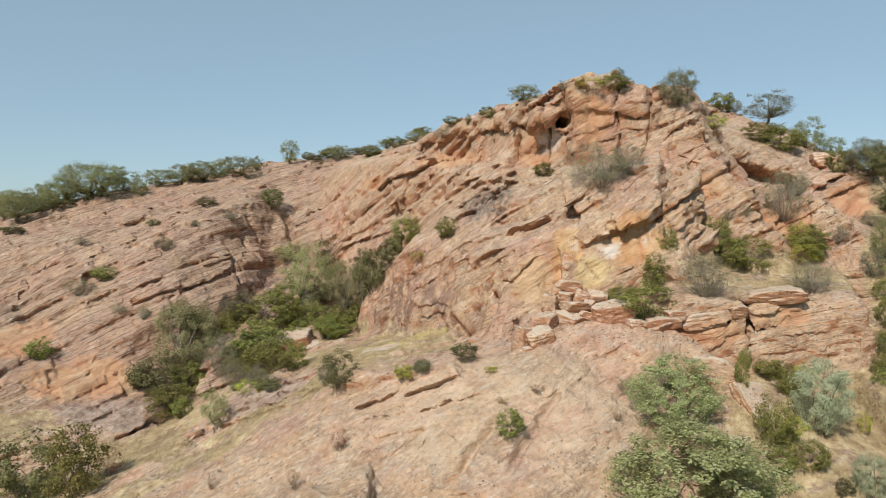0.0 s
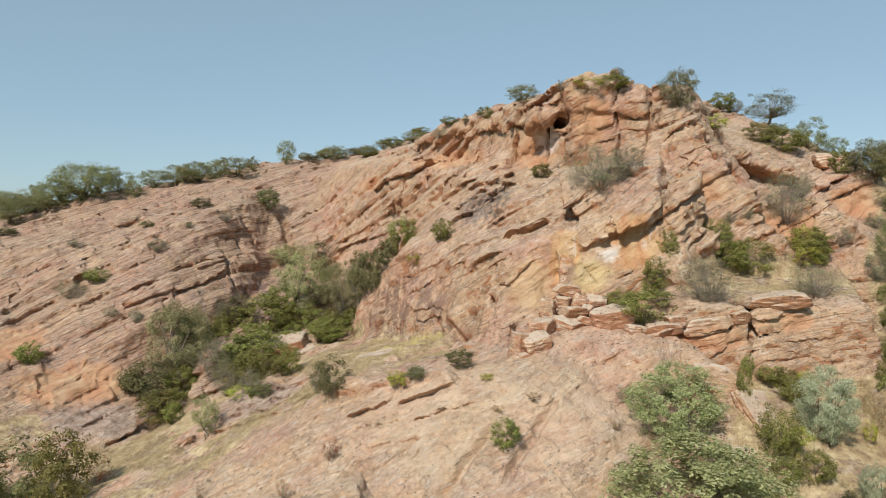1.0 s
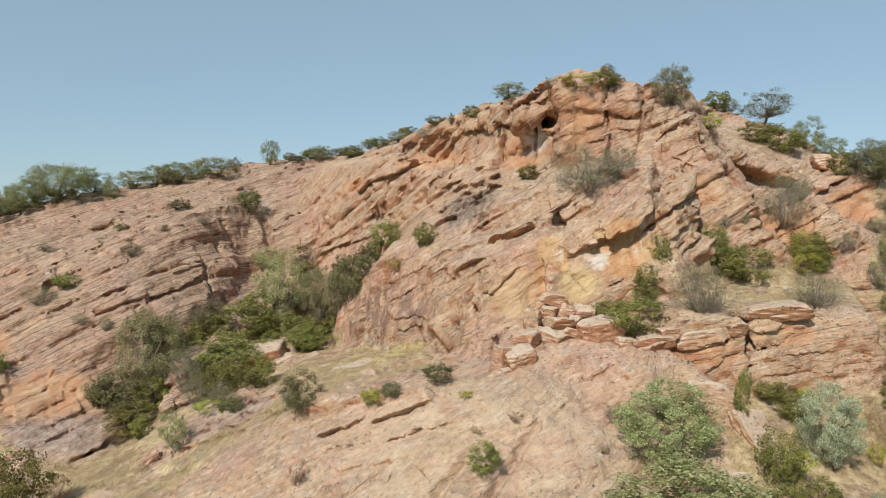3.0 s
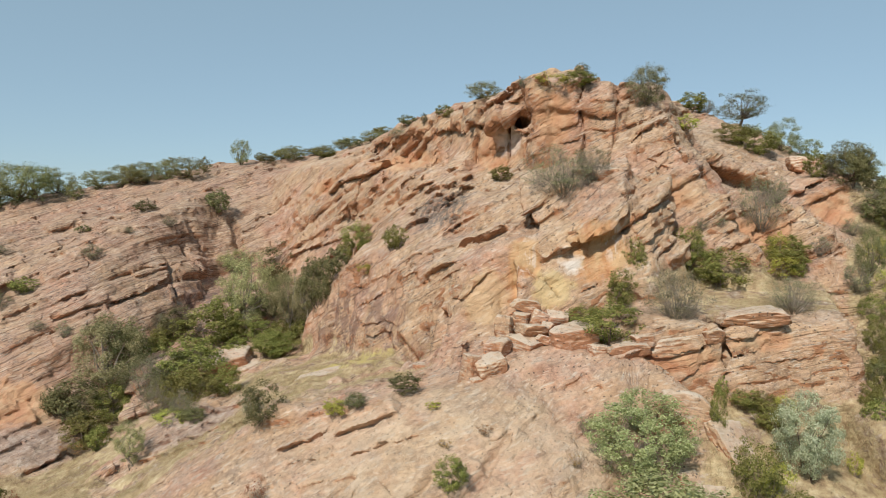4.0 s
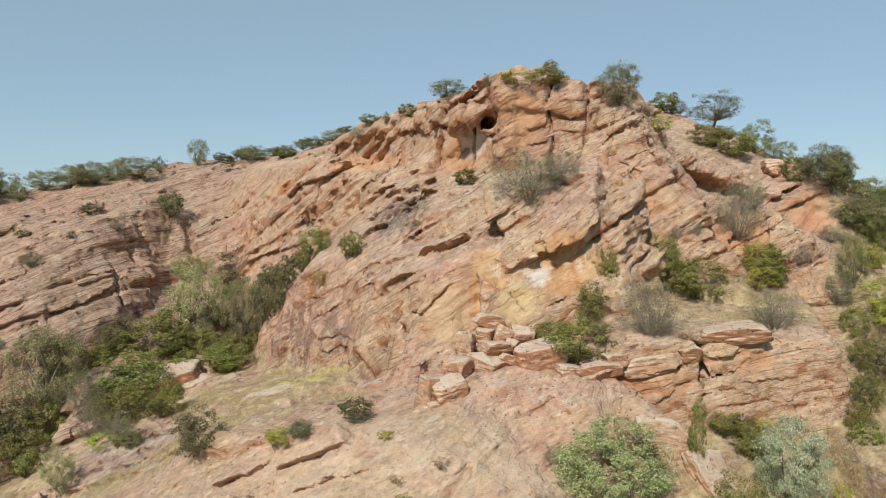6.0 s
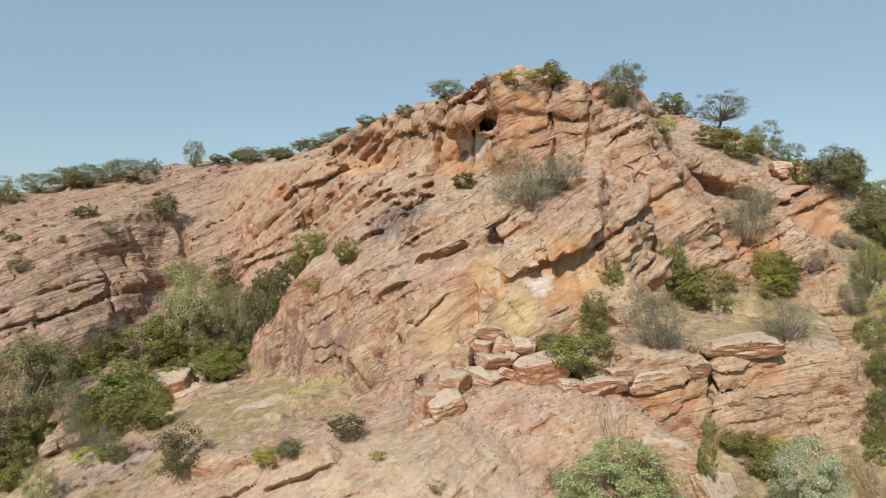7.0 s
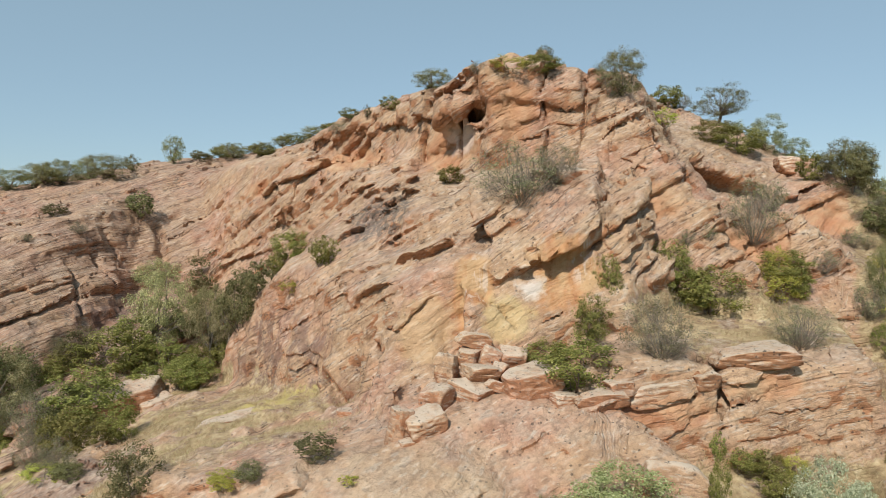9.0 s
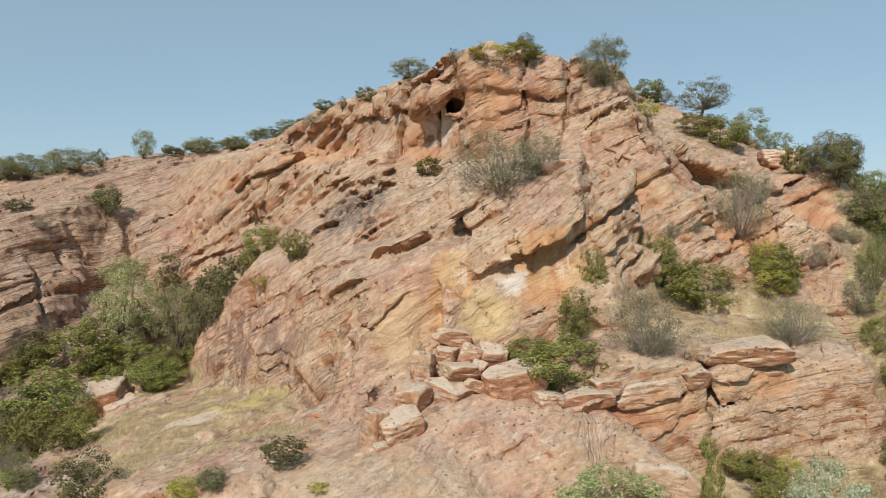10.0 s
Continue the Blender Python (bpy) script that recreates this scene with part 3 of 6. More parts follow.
def bedding(x, y, z):
    """Height within the tilted, gently bent beds, and the noises that bend them."""
    big = waves(x * 0.15, y * 0.15, z * 0.2, 1) - 0.5
    mid = waves(x * 0.42, y * 0.42, z * 0.5, 2) - 0.5
    small = waves(x * 1.3, y * 1.3, z * 1.6, 3) - 0.5
    s = -0.49 * x + 0.10 * y + 0.866 * z

    clear = np.ones_like(s)

    def mix(s, other, w):
        w = np.clip(w, 0, 1)
        clear[:] = np.minimum(clear, (2 * w - 1) ** 2)
        return s + (other - s) * w * w * (3 - 2 * w)

    # flatter beds in the bench, thick smooth beds in the knoll
    s = mix(s, -0.20 * (x - 13) + 0.12 * (y - 38) + 0.97 * (z - 15.5) + 10.9, np.minimum(np.minimum((x - 10.6 + mid) / 0.8, (44 - y) / 0.8), (19.0 - z) / 0.8))
    s = mix(s, -0.40 * (x - 3) - 0.02 * (y - 36) + 0.915 * (z - 13) + 13.4, np.minimum(np.minimum((39.5 - y + mid) / 1.2, (11.4 - x) / 0.8), (15.6 - z) / 0.8))
    clear *= 1 - 0.6 * np.clip((x - 11) / 1.5, 0, 1) * np.clip((42 - y) / 1.5, 0, 1)
    clear *= 1 - 0.7 * np.clip((39.5 - y) / 2, 0, 1) * np.clip((12 - x) / 2, 0, 1)
    clear *= 1 - 0.75 * np.clip((x - 3.5) / 1, 0, 1) * np.clip((13.5 - x) / 1, 0, 1) * np.clip((44.5 - y) / 1, 0, 1) * np.clip((y - 39.5) / 1, 0, 1) * np.clip((20.4 - z) / 0.6, 0, 1)
    calm = 1 - 0.6 * np.clip((39.5 - y) / 2, 0, 1) * np.clip((12 - x) / 2, 0, 1)
    return s + calm * (1.2 * big + 0.4 * mid) + 0.08 * small, big, mid, small, clear


def relief(x, y, z):
    """How far the rock stands out of the plain blocks: swells, beds and joints."""
    s, big, mid, small, clear = bedding(x, y, z)
    fine = waves(x * 3.2, y * 3.2, z * 4.2, 4) - 0.5
    ledge = np.clip((waves(x * 0.17 + 7, y * 0.17, z * 0.25, 6) - 0.3) * 2.8, 0.12, 1)
    ledge = ledge * (1 - 0.5 * np.clip((39.5 - y) / 2, 0, 1) * np.clip((13.5 - x) / 3, 0, 1))
    ledge = ledge * (1 - 0.4 * np.clip((x - 11) / 2, 0, 1) * np.clip((42 - y) / 2, 0, 1))
    wide = 0.02 + 0.0056 * y
    # plainer faces: the upper wall and the recess
    plain = np.clip((z - 24.6) / 0.6, 0, 1) * np.clip((29.2 - z) / 0.6, 0, 1) * np.clip((y - 49.5) / 1, 0, 1) * np.clip((67 - y) / 3, 0, 1) * np.clip((14 - x) / 1, 0, 1)
    plain = np.maximum(plain, np.clip((x - 2.5) / 1, 0, 1) * np.clip((13.5 - x) / 1, 0, 1) * np.clip((y - 40) / 1, 0, 1) * np.clip((46 - y) / 1, 0, 1) * np.clip((20.6 - z) / 0.8, 0, 1))
    ledge = ledge * (1 - 0.65 * plain)
    run = 0.8 * x - 0.6 * y + 0.9 * mid + 0.35 * small
    # strongly ledged west massif and back slope
    west = np.clip((-13 - x) / 3, 0, 1) * np.clip((y - 52) / 3, 0, 1)
    ledge = ledge + (0.95 - ledge) * west * np.clip((waves(x * 0.12, y * 0.12, z * 0.2, 9) - 0.2) * 3, 0.35, 1)
    # the dome's foot is smooth and fluted
    dome_foot = np.clip((18.5 - z) / 2.5, 0, 1) * np.clip((y - 40.5) / 2, 0, 1) * np.clip((7.6 - x) / 2, 0, 1) * np.clip((x + 10) / 2, 0, 1) * np.clip((63 - y) / 2, 0, 1)
    ledge = ledge * (1 - 0.75 * dome_foot)
    ledge = ledge * (0.2 + 0.8 * clear)
    flutes = waves(x * 0.75 + 0.5 * mid, y * 0.75, z * 0.15, 8) - 0.5 + 0.4 * (waves(x * 1.9, y * 1.9, z * 0.3, 10) - 0.5)
    out = 1.25 * dome_foot * flutes + 0.7 * big + 0.36 * mid + 0.2 * small + 0.15 * fine
    out = out + ledge * ((0.62 - 0.2 * west) * (beds(s, 2.3, 11, run, 11, wide) - 0.5) + 0.42 * (beds(s + 0.12 * small, 0.95, 23, run, 4.2, wide) - 0.5) + (0.17 + 0.08 * west) * (beds(s + 0.08 * fine, 0.48, 31, run, 3.1, wide) - 0.5))
    # broken faces: each block of a bed set back and tipped by itself
    across = 0.86 * x + 0.5 * y + 0.25 * z + 0.8 * mid
    for thick, length, seed, high in ((1.5, 3.4, 51, 0.42), (0.7, 1.5, 57, 0.2)):
        q = s / thick + 0.2 * small
        i = np.floor(q).astype(np.int32)
        u = run / length + 7 * scramble(i, i, i, seed)
        v = across / length + 7 * scramble(i, i, i, seed + 1)
        j, k = np.floor(u).astype(np.int32), np.floor(v).astype(np.int32)
        tilt = scramble(i, j, k, seed + 2) - 0.5 + (scramble(i, j, k, seed + 3) - 0.5) * (u - j - 0.5) * 1.6 + (scramble(i, j, k, seed + 4) - 0.5) * (v - k - 0.5) * 1.6
        out = out + high * tilt * np.clip(0.25 + ledge, 0, 1) * (1 - 0.6 * dome_foot)
    # upright joints that part the summit wall into columns
    wall = np.clip((z - 24.4) / 0.8, 0, 1) * np.clip((y - 48) / 1, 0, 1) * np.clip((66 - y) / 2, 0, 1) * np.clip((16.5 - x) / 1, 0, 1)
    q = (0.84 * x - 0.54 * y + 0.5 * mid + 0.2 * small) / 1.9
    i = np.floor(q).astype(np.int32)
    edge = np.abs(q - i - 0.5)
    out = out + wall * (0.75 * (scramble(i, i, i, 81) - 0.5) - 0.45 * np.clip((edge - 0.42) / 0.06, 0, 1) * (scramble(i, i, i, 83) > 0.3))
    # joints across the beds
    t = 0.86 * x + 0.5 * y + 0.25 * z + 1.2 * mid + 0.3 * small
    q = t / 4.3
    i, j = np.floor(q).astype(np.int32), np.floor(s / 2.3).astype(np.int32)
    zero = np.zeros_like(i)
    far = np.abs(q - i - 0.25 - 0.5 * scramble(i, zero, j, 41)) * 4.3
    return out - 0.4 * np.clip(1.2 - far / 0.16, 0, 1) * (scramble(i, zero, j, 47) > 0.6) * ledge * (1 - 0.8 * west)


def soil(x, y, z):
    """1 on the smooth earthy ground of the gully, shelf and flanks, 0 on rock."""
    west = np.clip(1.3 - np.abs(z - (8.6 + 0.35 * (x + 12) + 0.1 * (y - 54))) / 1.6, 0, 1) * (x < -4) * np.clip((y - 38.3 - (x + 18) * 0.40) / 1.2, 0, 1)
    outcrop = np.ones_like(x)
    for cx, cy, rx, ry in ((-11.5, 48.5, 3.2, 2.6), (-11.8, 46.8, 4.6, 2.0), (-25.0, 53.2, 4.6, 2.6)):
        outcrop = outcrop * (1 - np.clip(1.4 - ((x - cx) / rx) ** 2 - ((y - cy) / ry) ** 2, 0, 1))
    shelf = np.clip(1.2 - np.abs(z - (12.5 + 0.2 * (x + 1) - 0.05 * (y - 36.5))) / 1.4, 0, 1) * np.clip((y - 38.5) / 3, 0, 1) * np.clip((3 - x) / 3, 0, 1)
    bare = 1 - np.clip((waves(0.25 * x - 0.15 * y, 0.12 * x + 0.5 * y, 0.2 * z, 13) * 0.75 + 0.25 * waves(1.1 * x, 1.1 * y, z, 14) - 0.54) * 9, 0, 1)
    west, shelf = west * bare * outcrop, shelf * bare * outcrop
    flank = np.clip((x - 24 - np.maximum(0, y - 42) * 0.62) / 2, 0, 1)
    under = np.clip((x - 11) / 3, 0, 1) * np.clip((13.4 - z) / 1.5, 0, 1)
    bench = np.clip((x - 12.5) / 2, 0, 1) * np.clip((y - 38.4) / 1, 0, 1) * np.clip((45.5 - y) / 2, 0, 1) * np.clip((24 - x) / 2, 0, 1) * np.clip((19 - z) / 1, 0, 1)
    return np.clip(np.maximum.reduce([west, shelf, flank, under, bench]), 0, 1)


LEDGES = []


def ledge(x1, y1, z1, x2, y2, z2, out, under, tall):
    """A bed that juts out by out above the line between two places on the rock, thins away over its height tall and is undercut below.
    With no out it is an open joint of the width tall."""
    a, b = np.array((x1, y1, z1)), np.array((x2, y2, z2))
    mid = (a + b) / 2
    slope = []
    for k in range(3):
        ends = [[np.array([c + (0.3 * way if n == k else 0)]) for n, c in enumerate(mid)] for way in (1, -1)]
        slope.append(float(hill(*ends[0])[0] - hill(*ends[1])[0]))
    normal = np.array(slope) / np.linalg.norm(slope)
    length = np.linalg.norm(b - a)
    along = (b - a) / length
    up = np.cross(normal, along)
    up = up / np.linalg.norm(up) * (1 if up[2] >= 0 else -1)
    LEDGES.append((a, along, up, normal, length, out, under, tall))


def ledges(x, y, z):
    """How far the named ledges and joints stand out of the rock or cut into it."""
    total = np.zeros_like(x)
    for n, (a, along, up, normal, length, out, under, tall) in enumerate(LEDGES):
        b = a + along * length
        far = tall + 0.9
        at = np.nonzero((np.abs(y - (a[1] + b[1]) / 2) < abs(a[1] - b[1]) / 2 + far) & (np.abs(x - (a[0] + b[0]) / 2) < abs(a[0] - b[0]) / 2 + far) & (np.abs(z - (a[2] + b[2]) / 2) < abs(a[2] - b[2]) / 2 + far))[0]
        if not len(at):
            continue
        dx, dy, dz = x[at] - a[0], y[at] - a[1], z[at] - a[2]
        u = dx * along[0] + dy * along[1] + dz * along[2]
        h = dx * up[0] + dy * up[1] + dz * up[2]
        w = dx * normal[0] + dy * normal[1] + dz * normal[2]
        if out:
            h = h + 0.75 * np.clip(w, -0.5, 0.7)  # the bed leans out over its foot
        uneven = waves(u * 0.8 + 9 * n, h * 0, h * 0, 101) - 0.5
        h = h + min(0.5, 0.12 * length) * uneven + 0.12 * (waves(u * 2.6 + 5 * n, h * 0, h * 0, 102) - 0.5)
        ends = np.clip(np.minimum(u, length - u) / (0.16 * length + 0.15) + 0.25, 0, 1) * np.clip((2.2 - np.abs(w)) / 0.5, 0, 1)
        notch = 0.7 + 0.6 * (waves(u * 1.1 + 3 * n, np.floor(u * 0.9 + n), h * 0, 103))
        if out:
            deep = 0.14 + 0.4 * under
            total[at] += ends * np.where(h > 0, 0.8 * out * notch * np.clip(1.15 - h / tall, 0, 1), -0.42 * under * np.clip(1.1 + h / deep, 0, 1))
        else:
            total[at] -= ends * under * np.clip(1.4 - 2 * np.abs(h) / tall, 0, 1)
    return total


def solid(x, y, z, masses):
    f = hill(x, y, z, masses)
    near = np.abs(f) < 1.4
    px, py, pz = x[near], y[near], z[near]
    f[near] -= relief(px, py, pz) * (1 - 0.8 * soil(px, py, pz)) + ledges(px, py, pz)
    return f


def spot(u, v, w):
    """From steps of the grid to metres: the steps widen with y."""
    y = 25.5 * np.exp(STEP * v)
    s = STEP * y
    return 0.09 * y - 4 + (u - NU / 2) * s, y, 1.0 + w * s


def skin():
    """Vertices and quads where the solid's surface runs."""
    # tile by tile, a coarse pass finds the steps near the surface and the masses that reach them
    f = np.empty((NU, NV, NW), np.float32)
    near = [np.arange(4, dtype=np.int32)] * 3
    offset = np.stack(np.meshgrid(*near, indexing="ij"), -1).reshape(-1, 3)
    for u0 in range(0, NU, 48):
        for v0 in range(0, NV, 48):
            u1, v1 = min(u0 + 48, NU), min(v0 + 48, NV)
            u, v, w = np.meshgrid(*(np.arange(a, b, 4, dtype=np.float32) + 1.5 for a, b in ((u0, u1), (v0, v1), (0, NW))), indexing="ij")
            x, y, z = spot(u, v, w)
            rough = hill(x, y, z)
            tile = f[u0:u1, v0:v1]
            tile[:] = np.repeat(np.repeat(np.repeat(rough, 4, 0), 4, 1), 4, 2)
            band = np.abs(rough) < 1.2 + 3.5 * STEP * y
            if not band.any():
                continue
            bx, by, bz = x[band], y[band], z[band]
            limit = np.abs(rough[band]) + 0.6 + 7 * STEP * by
            masses = [m for m in MASSES if (mass(bx, by, bz, *m) < limit).any()]
            at = (np.argwhere(band)[:, None, :] * 4 + offset).reshape(-1, 3)
            tile[at[:, 0], at[:, 1], at[:, 2]] = solid(*spot(*(at + (u0, v0, 0)).astype(np.float32).T), masses)
    inside = f < 0
    count = np.zeros((NU - 1, NV - 1, NW - 1), np.int8)
    corners = [(a, b, c) for a in (0, 1) for b in (0, 1) for c in (0, 1)]
    for a, b, c in corners:
        count += inside[a:NU - 1 + a, b:NV - 1 + b, c:NW - 1 + c]
    cells = np.argwhere((count > 0) & (count < 8))
    index = np.full(count.shape, -1, np.int32)
    index[cells[:, 0], cells[:, 1], cells[:, 2]] = np.arange(len(cells))
    total, hits = np.zeros((len(cells), 3), np.float32), np.zeros(len(cells), np.float32)
    value = {c: f[cells[:, 0] + c[0], cells[:, 1] + c[1], cells[:, 2] + c[2]] for c in corners}
    for a in corners:
        for axis in range(3):
            if a[axis]:
                continue
            b = tuple(1 if n == axis else a[n] for n in range(3))
            fa, fb = value[a], value[b]
            cross = (fa < 0) != (fb < 0)
            t = np.where(cross, fa / np.where(cross, fa - fb, 1), 0)
            p = np.tile(np.array(a, np.float32), (len(cells), 1))
            p[:, axis] += t
            total[cross] += p[cross]
            hits += cross
    p = cells + total / hits[:, None]
    places = np.stack(spot(p[:, 0], p[:, 1], p[:, 2]), 1)
    quads = []
    for axis in range(3):
        o, q = [n for n in range(3) if n != axis]
        n = [NU, NV, NW]
        lo, hi = [slice(1, m - 1) for m in n], [slice(1, m - 1) for m in n]
        lo[axis], hi[axis] = slice(0, n[axis] - 1), slice(1, n[axis])
        a, b = inside[tuple(lo)], inside[tuple(hi)]
        for flip, mask in ((False, a & ~b), (True, b & ~a)):
            e = np.argwhere(mask)
            if not len(e):
                continue
            e[:, o] += 1
            e[:, q] += 1
            ring = []
            for so, sq in ((-1, -1), (0, -1), (0, 0), (-1, 0)):
                c = e.copy()
                c[:, o] += so
                c[:, q] += sq
                ring.append(index[c[:, 0], c[:, 1], c[:, 2]])
            ring = np.stack(ring, 1)
            if flip != (axis == 1):
                ring = ring[:, ::-1]
            quads.append(ring)
    quads = np.concatenate(quads)
    # even out the steps of the grid
    a, b = quads.ravel(), np.roll(quads, -1, 1).ravel()
    for _ in range(1):
        total = np.stack([np.bincount(a, places[b, k], len(places)) + np.bincount(b, places[a, k], len(places)) for k in range(3)], 1)
        count = np.bincount(a, minlength=len(places)) + np.bincount(b, minlength=len(places))
        places = places + 0.45 * (total / np.maximum(count, 1)[:, None] - places) * (count > 0)[:, None]
    return places, quads

# ---- the hill ----
STEP, NU, NV, NW = 0.0028, 532, 540, 256
# the ledges and open joints that can be told apart
# west massif
ledge(-23.34, 62.74, 14.61, -19.70, 69.35, 16.18, 0.55, 0.6, 1.5)
ledge(-26.71, 61.19, 13.33, -23.04, 63.00, 14.66, 0.4, 0.45, 1)
ledge(-24.89, 70.66, 20.61, -22.51, 72.63, 20.81, 0.3, 0.35, 0.7)
ledge(-28.60, 64.92, 16.33, -25.73, 66.21, 17.68, 0.3, 0.35, 0.9)
ledge(-27.28, 62.72, 14.64, -23.60, 64.32, 15.99, 0.3, 0.35, 0.8)
ledge(-23.80, 64.80, 16.40, -20.50, 70.32, 17.65, 0.3, 0.3, 0.7)
ledge(-21.53, 67.97, 17.10, -18.82, 76.00, 17.96, 0.25, 0.3, 0.8)
ledge(-27.56, 68.25, 19.01, -23.82, 70.96, 20.51, 0.25, 0.3, 0.8)
ledge(-30.49, 68.65, 19.00, -26.71, 69.94, 20.17, 0.25, 0.3, 0.8)
ledge(-32.86, 79.46, 22.04, -26.43, 79.63, 23.07, 0.2, 0.3, 0.8)
ledge(-20.45, 73.84, 19.61, -18.34, 73.11, 15.74, 0, 0.8, 0.35)
ledge(-20.54, 70.72, 17.93, -19.19, 67.52, 14.51, 0, 0.6, 0.3)
ledge(-18.45, 82.59, 21.83, -15.92, 77.48, 18.17, 0, 1, 0.7)
# back slope
ledge(-16.43, 80.23, 20.25, -13.81, 82.02, 21.36, 0.25, 0.4, 0.8)
ledge(-10.88, 76.05, 17.83, -4.85, 68.02, 19.70, 0.4, 0.5, 0.7)
ledge(-10.65, 76.32, 18.74, -5.24, 69.37, 20.81, 0.25, 0.25, 0.6)
ledge(-18.68, 85.78, 23.91, -8.19, 76.33, 24.43, 0.3, 0.15, 1)
ledge(-6.92, 74.09, 24.00, -2.19, 68.09, 25.66, 0.55, 0.6, 1.2)
ledge(-3.02, 69.51, 25.87, 0.25, 67.59, 26.60, 0.4, 0.45, 0.9)
ledge(-19.46, 89.33, 26.23, -10.46, 102.12, 30.57, 0.25, 0.25, 0.8)
ledge(-14.99, 91.63, 27.60, -6.90, 96.12, 30.82, 0.2, 0.25, 0.7)
ledge(-4.97, 76.84, 28.11, 0.72, 68.05, 28.39, 0.25, 0.25, 0.7)
# middle slope
ledge(2.15, 57.38, 23.06, 5.83, 52.60, 23.37, 0.5, 0.55, 0.8)
ledge(0.72, 54.04, 20.42, 4.73, 51.53, 22.48, 0.5, 0.55, 0.7)
ledge(0.77, 56.31, 21.35, 4.19, 53.11, 22.84, 0.3, 0.3, 0.5)
ledge(1.76, 56.33, 21.98, 5.11, 52.89, 23.24, 0.25, 0.3, 0.5)
ledge(4.11, 46.35, 19.45, 7.12, 44.82, 20.57, 0.6, 0.6, 1.2)
ledge(7.51, 44.67, 20.66, 9.92, 43.27, 21.76, 0.2, 0.4, 0.8)
ledge(3.63, 43.86, 16.62, 5.95, 42.49, 18.17, 0.2, 0.4, 0.8)
ledge(0.78, 49.45, 18.46, 4.40, 46.86, 19.82, 0.25, 0.25, 0.8)
ledge(-2.78, 54.42, 16.32, 0.43, 49.69, 18.04, 0.2, 0.25, 0.6)
ledge(2.13, 46.48, 17.02, 5.08, 43.20, 18.78, 0.15, 0.2, 0.6)
ledge(-2.34, 53.33, 15.28, -0.24, 50.21, 16.38, 0.25, 0.3, 0.6)
ledge(-1.73, 52.22, 15.00, 0.75, 47.96, 14.57, 0.3, 0.3, 0.6)
ledge(3.64, 43.80, 16.53, 4.79, 44.66, 19.19, 0, 0.35, 0.25)
ledge(1.90, 47.11, 17.70, 4.53, 44.46, 18.95, 0.2, 0.25, 0.7)
# summit and its east block
ledge(15.13, 49.27, 26.48, 16.70, 48.68, 27.04, 0.2, 0.3, 0.4)
ledge(14.97, 49.08, 25.97, 17.99, 49.81, 27.14, 0.3, 0.4, 0.5)
ledge(13.99, 46.55, 25.14, 16.49, 48.35, 26.24, 0.35, 0.55, 0.5)
ledge(13.01, 42.85, 22.38, 15.05, 45.01, 23.30, 0.15, 0.25, 0.5)
ledge(14.68, 43.33, 22.38, 16.95, 45.94, 22.43, 0.15, 0.25, 0.4)
ledge(15.91, 47.83, 24.73, 17.49, 47.47, 25.71, 0.2, 0.3, 0.5)
ledge(14.94, 45.87, 23.67, 17.32, 46.98, 24.66, 0.2, 0.3, 0.5)
ledge(17.35, 46.15, 23.22, 19.95, 49.68, 24.68, 0.15, 0.25, 0.5)
ledge(12.87, 50.92, 28.81, 15.15, 50.98, 29.07, 0.2, 0.3, 0.6)
ledge(12.77, 51.23, 27.90, 15.00, 50.69, 28.02, 0.2, 0.25, 0.5)
ledge(12.71, 50.97, 26.96, 14.88, 50.24, 26.96, 0.15, 0.25, 0.5)
ledge(17.64, 43.92, 19.56, 20.92, 46.71, 21.19, 0.3, 0.4, 0.6)
ledge(17.89, 44.15, 20.23, 21.20, 47.04, 21.86, 0.3, 0.35, 0.5)
ledge(17.87, 44.51, 20.85, 21.26, 48.08, 22.37, 0.25, 0.3, 0.5)
ledge(27.72, 53.47, 22.75, 29.83, 53.66, 24.09, 0.45, 0.55, 0.9)
ledge(28.00, 52.87, 21.96, 30.41, 52.91, 23.27, 0.3, 0.35, 0.7)
ledge(13.90, 41.19, 19.28, 15.57, 43.01, 20.40, 0.12, 0.2, 0.5)
ledge(12.10, 44.97, 23.81, 13.55, 44.51, 23.94, 0.2, 0.2, 0.5)
# bench
ledge(10.68, 36.43, 14.60, 12.71, 37.12, 15.01, 0.3, 0.5, 0.5)
ledge(12.74, 37.10, 14.88, 14.99, 37.08, 15.21, 0.35, 0.55, 0.6)
ledge(13.59, 36.87, 13.75, 15.42, 36.94, 14.50, 0.12, 0.3, 0.4)
ledge(12.14, 35.61, 14.47, 14.99, 36.69, 13.03, 0.12, 0.25, 0.5)
ledge(16.07, 37.50, 15.63, 18.02, 37.11, 15.94, 0.1, 0.25, 0.3)
ledge(16.20, 37.06, 15.19, 18.72, 37.30, 16.20, 0.1, 0.25, 0.3)
ledge(16.07, 37.30, 14.76, 19.30, 37.06, 15.92, 0.1, 0.2, 0.3)
ledge(17.47, 36.83, 14.30, 20.04, 36.81, 14.69, 0.15, 0.2, 0.4)
ledge(16.05, 36.91, 14.03, 20.06, 36.65, 13.78, 0.08, 0.15, 0.3)
ledge(16.20, 36.77, 13.66, 19.91, 36.57, 13.31, 0.08, 0.15, 0.3)
ledge(16.41, 38.39, 16.43, 16.05, 37.39, 14.65, 0, 1, 0.35)
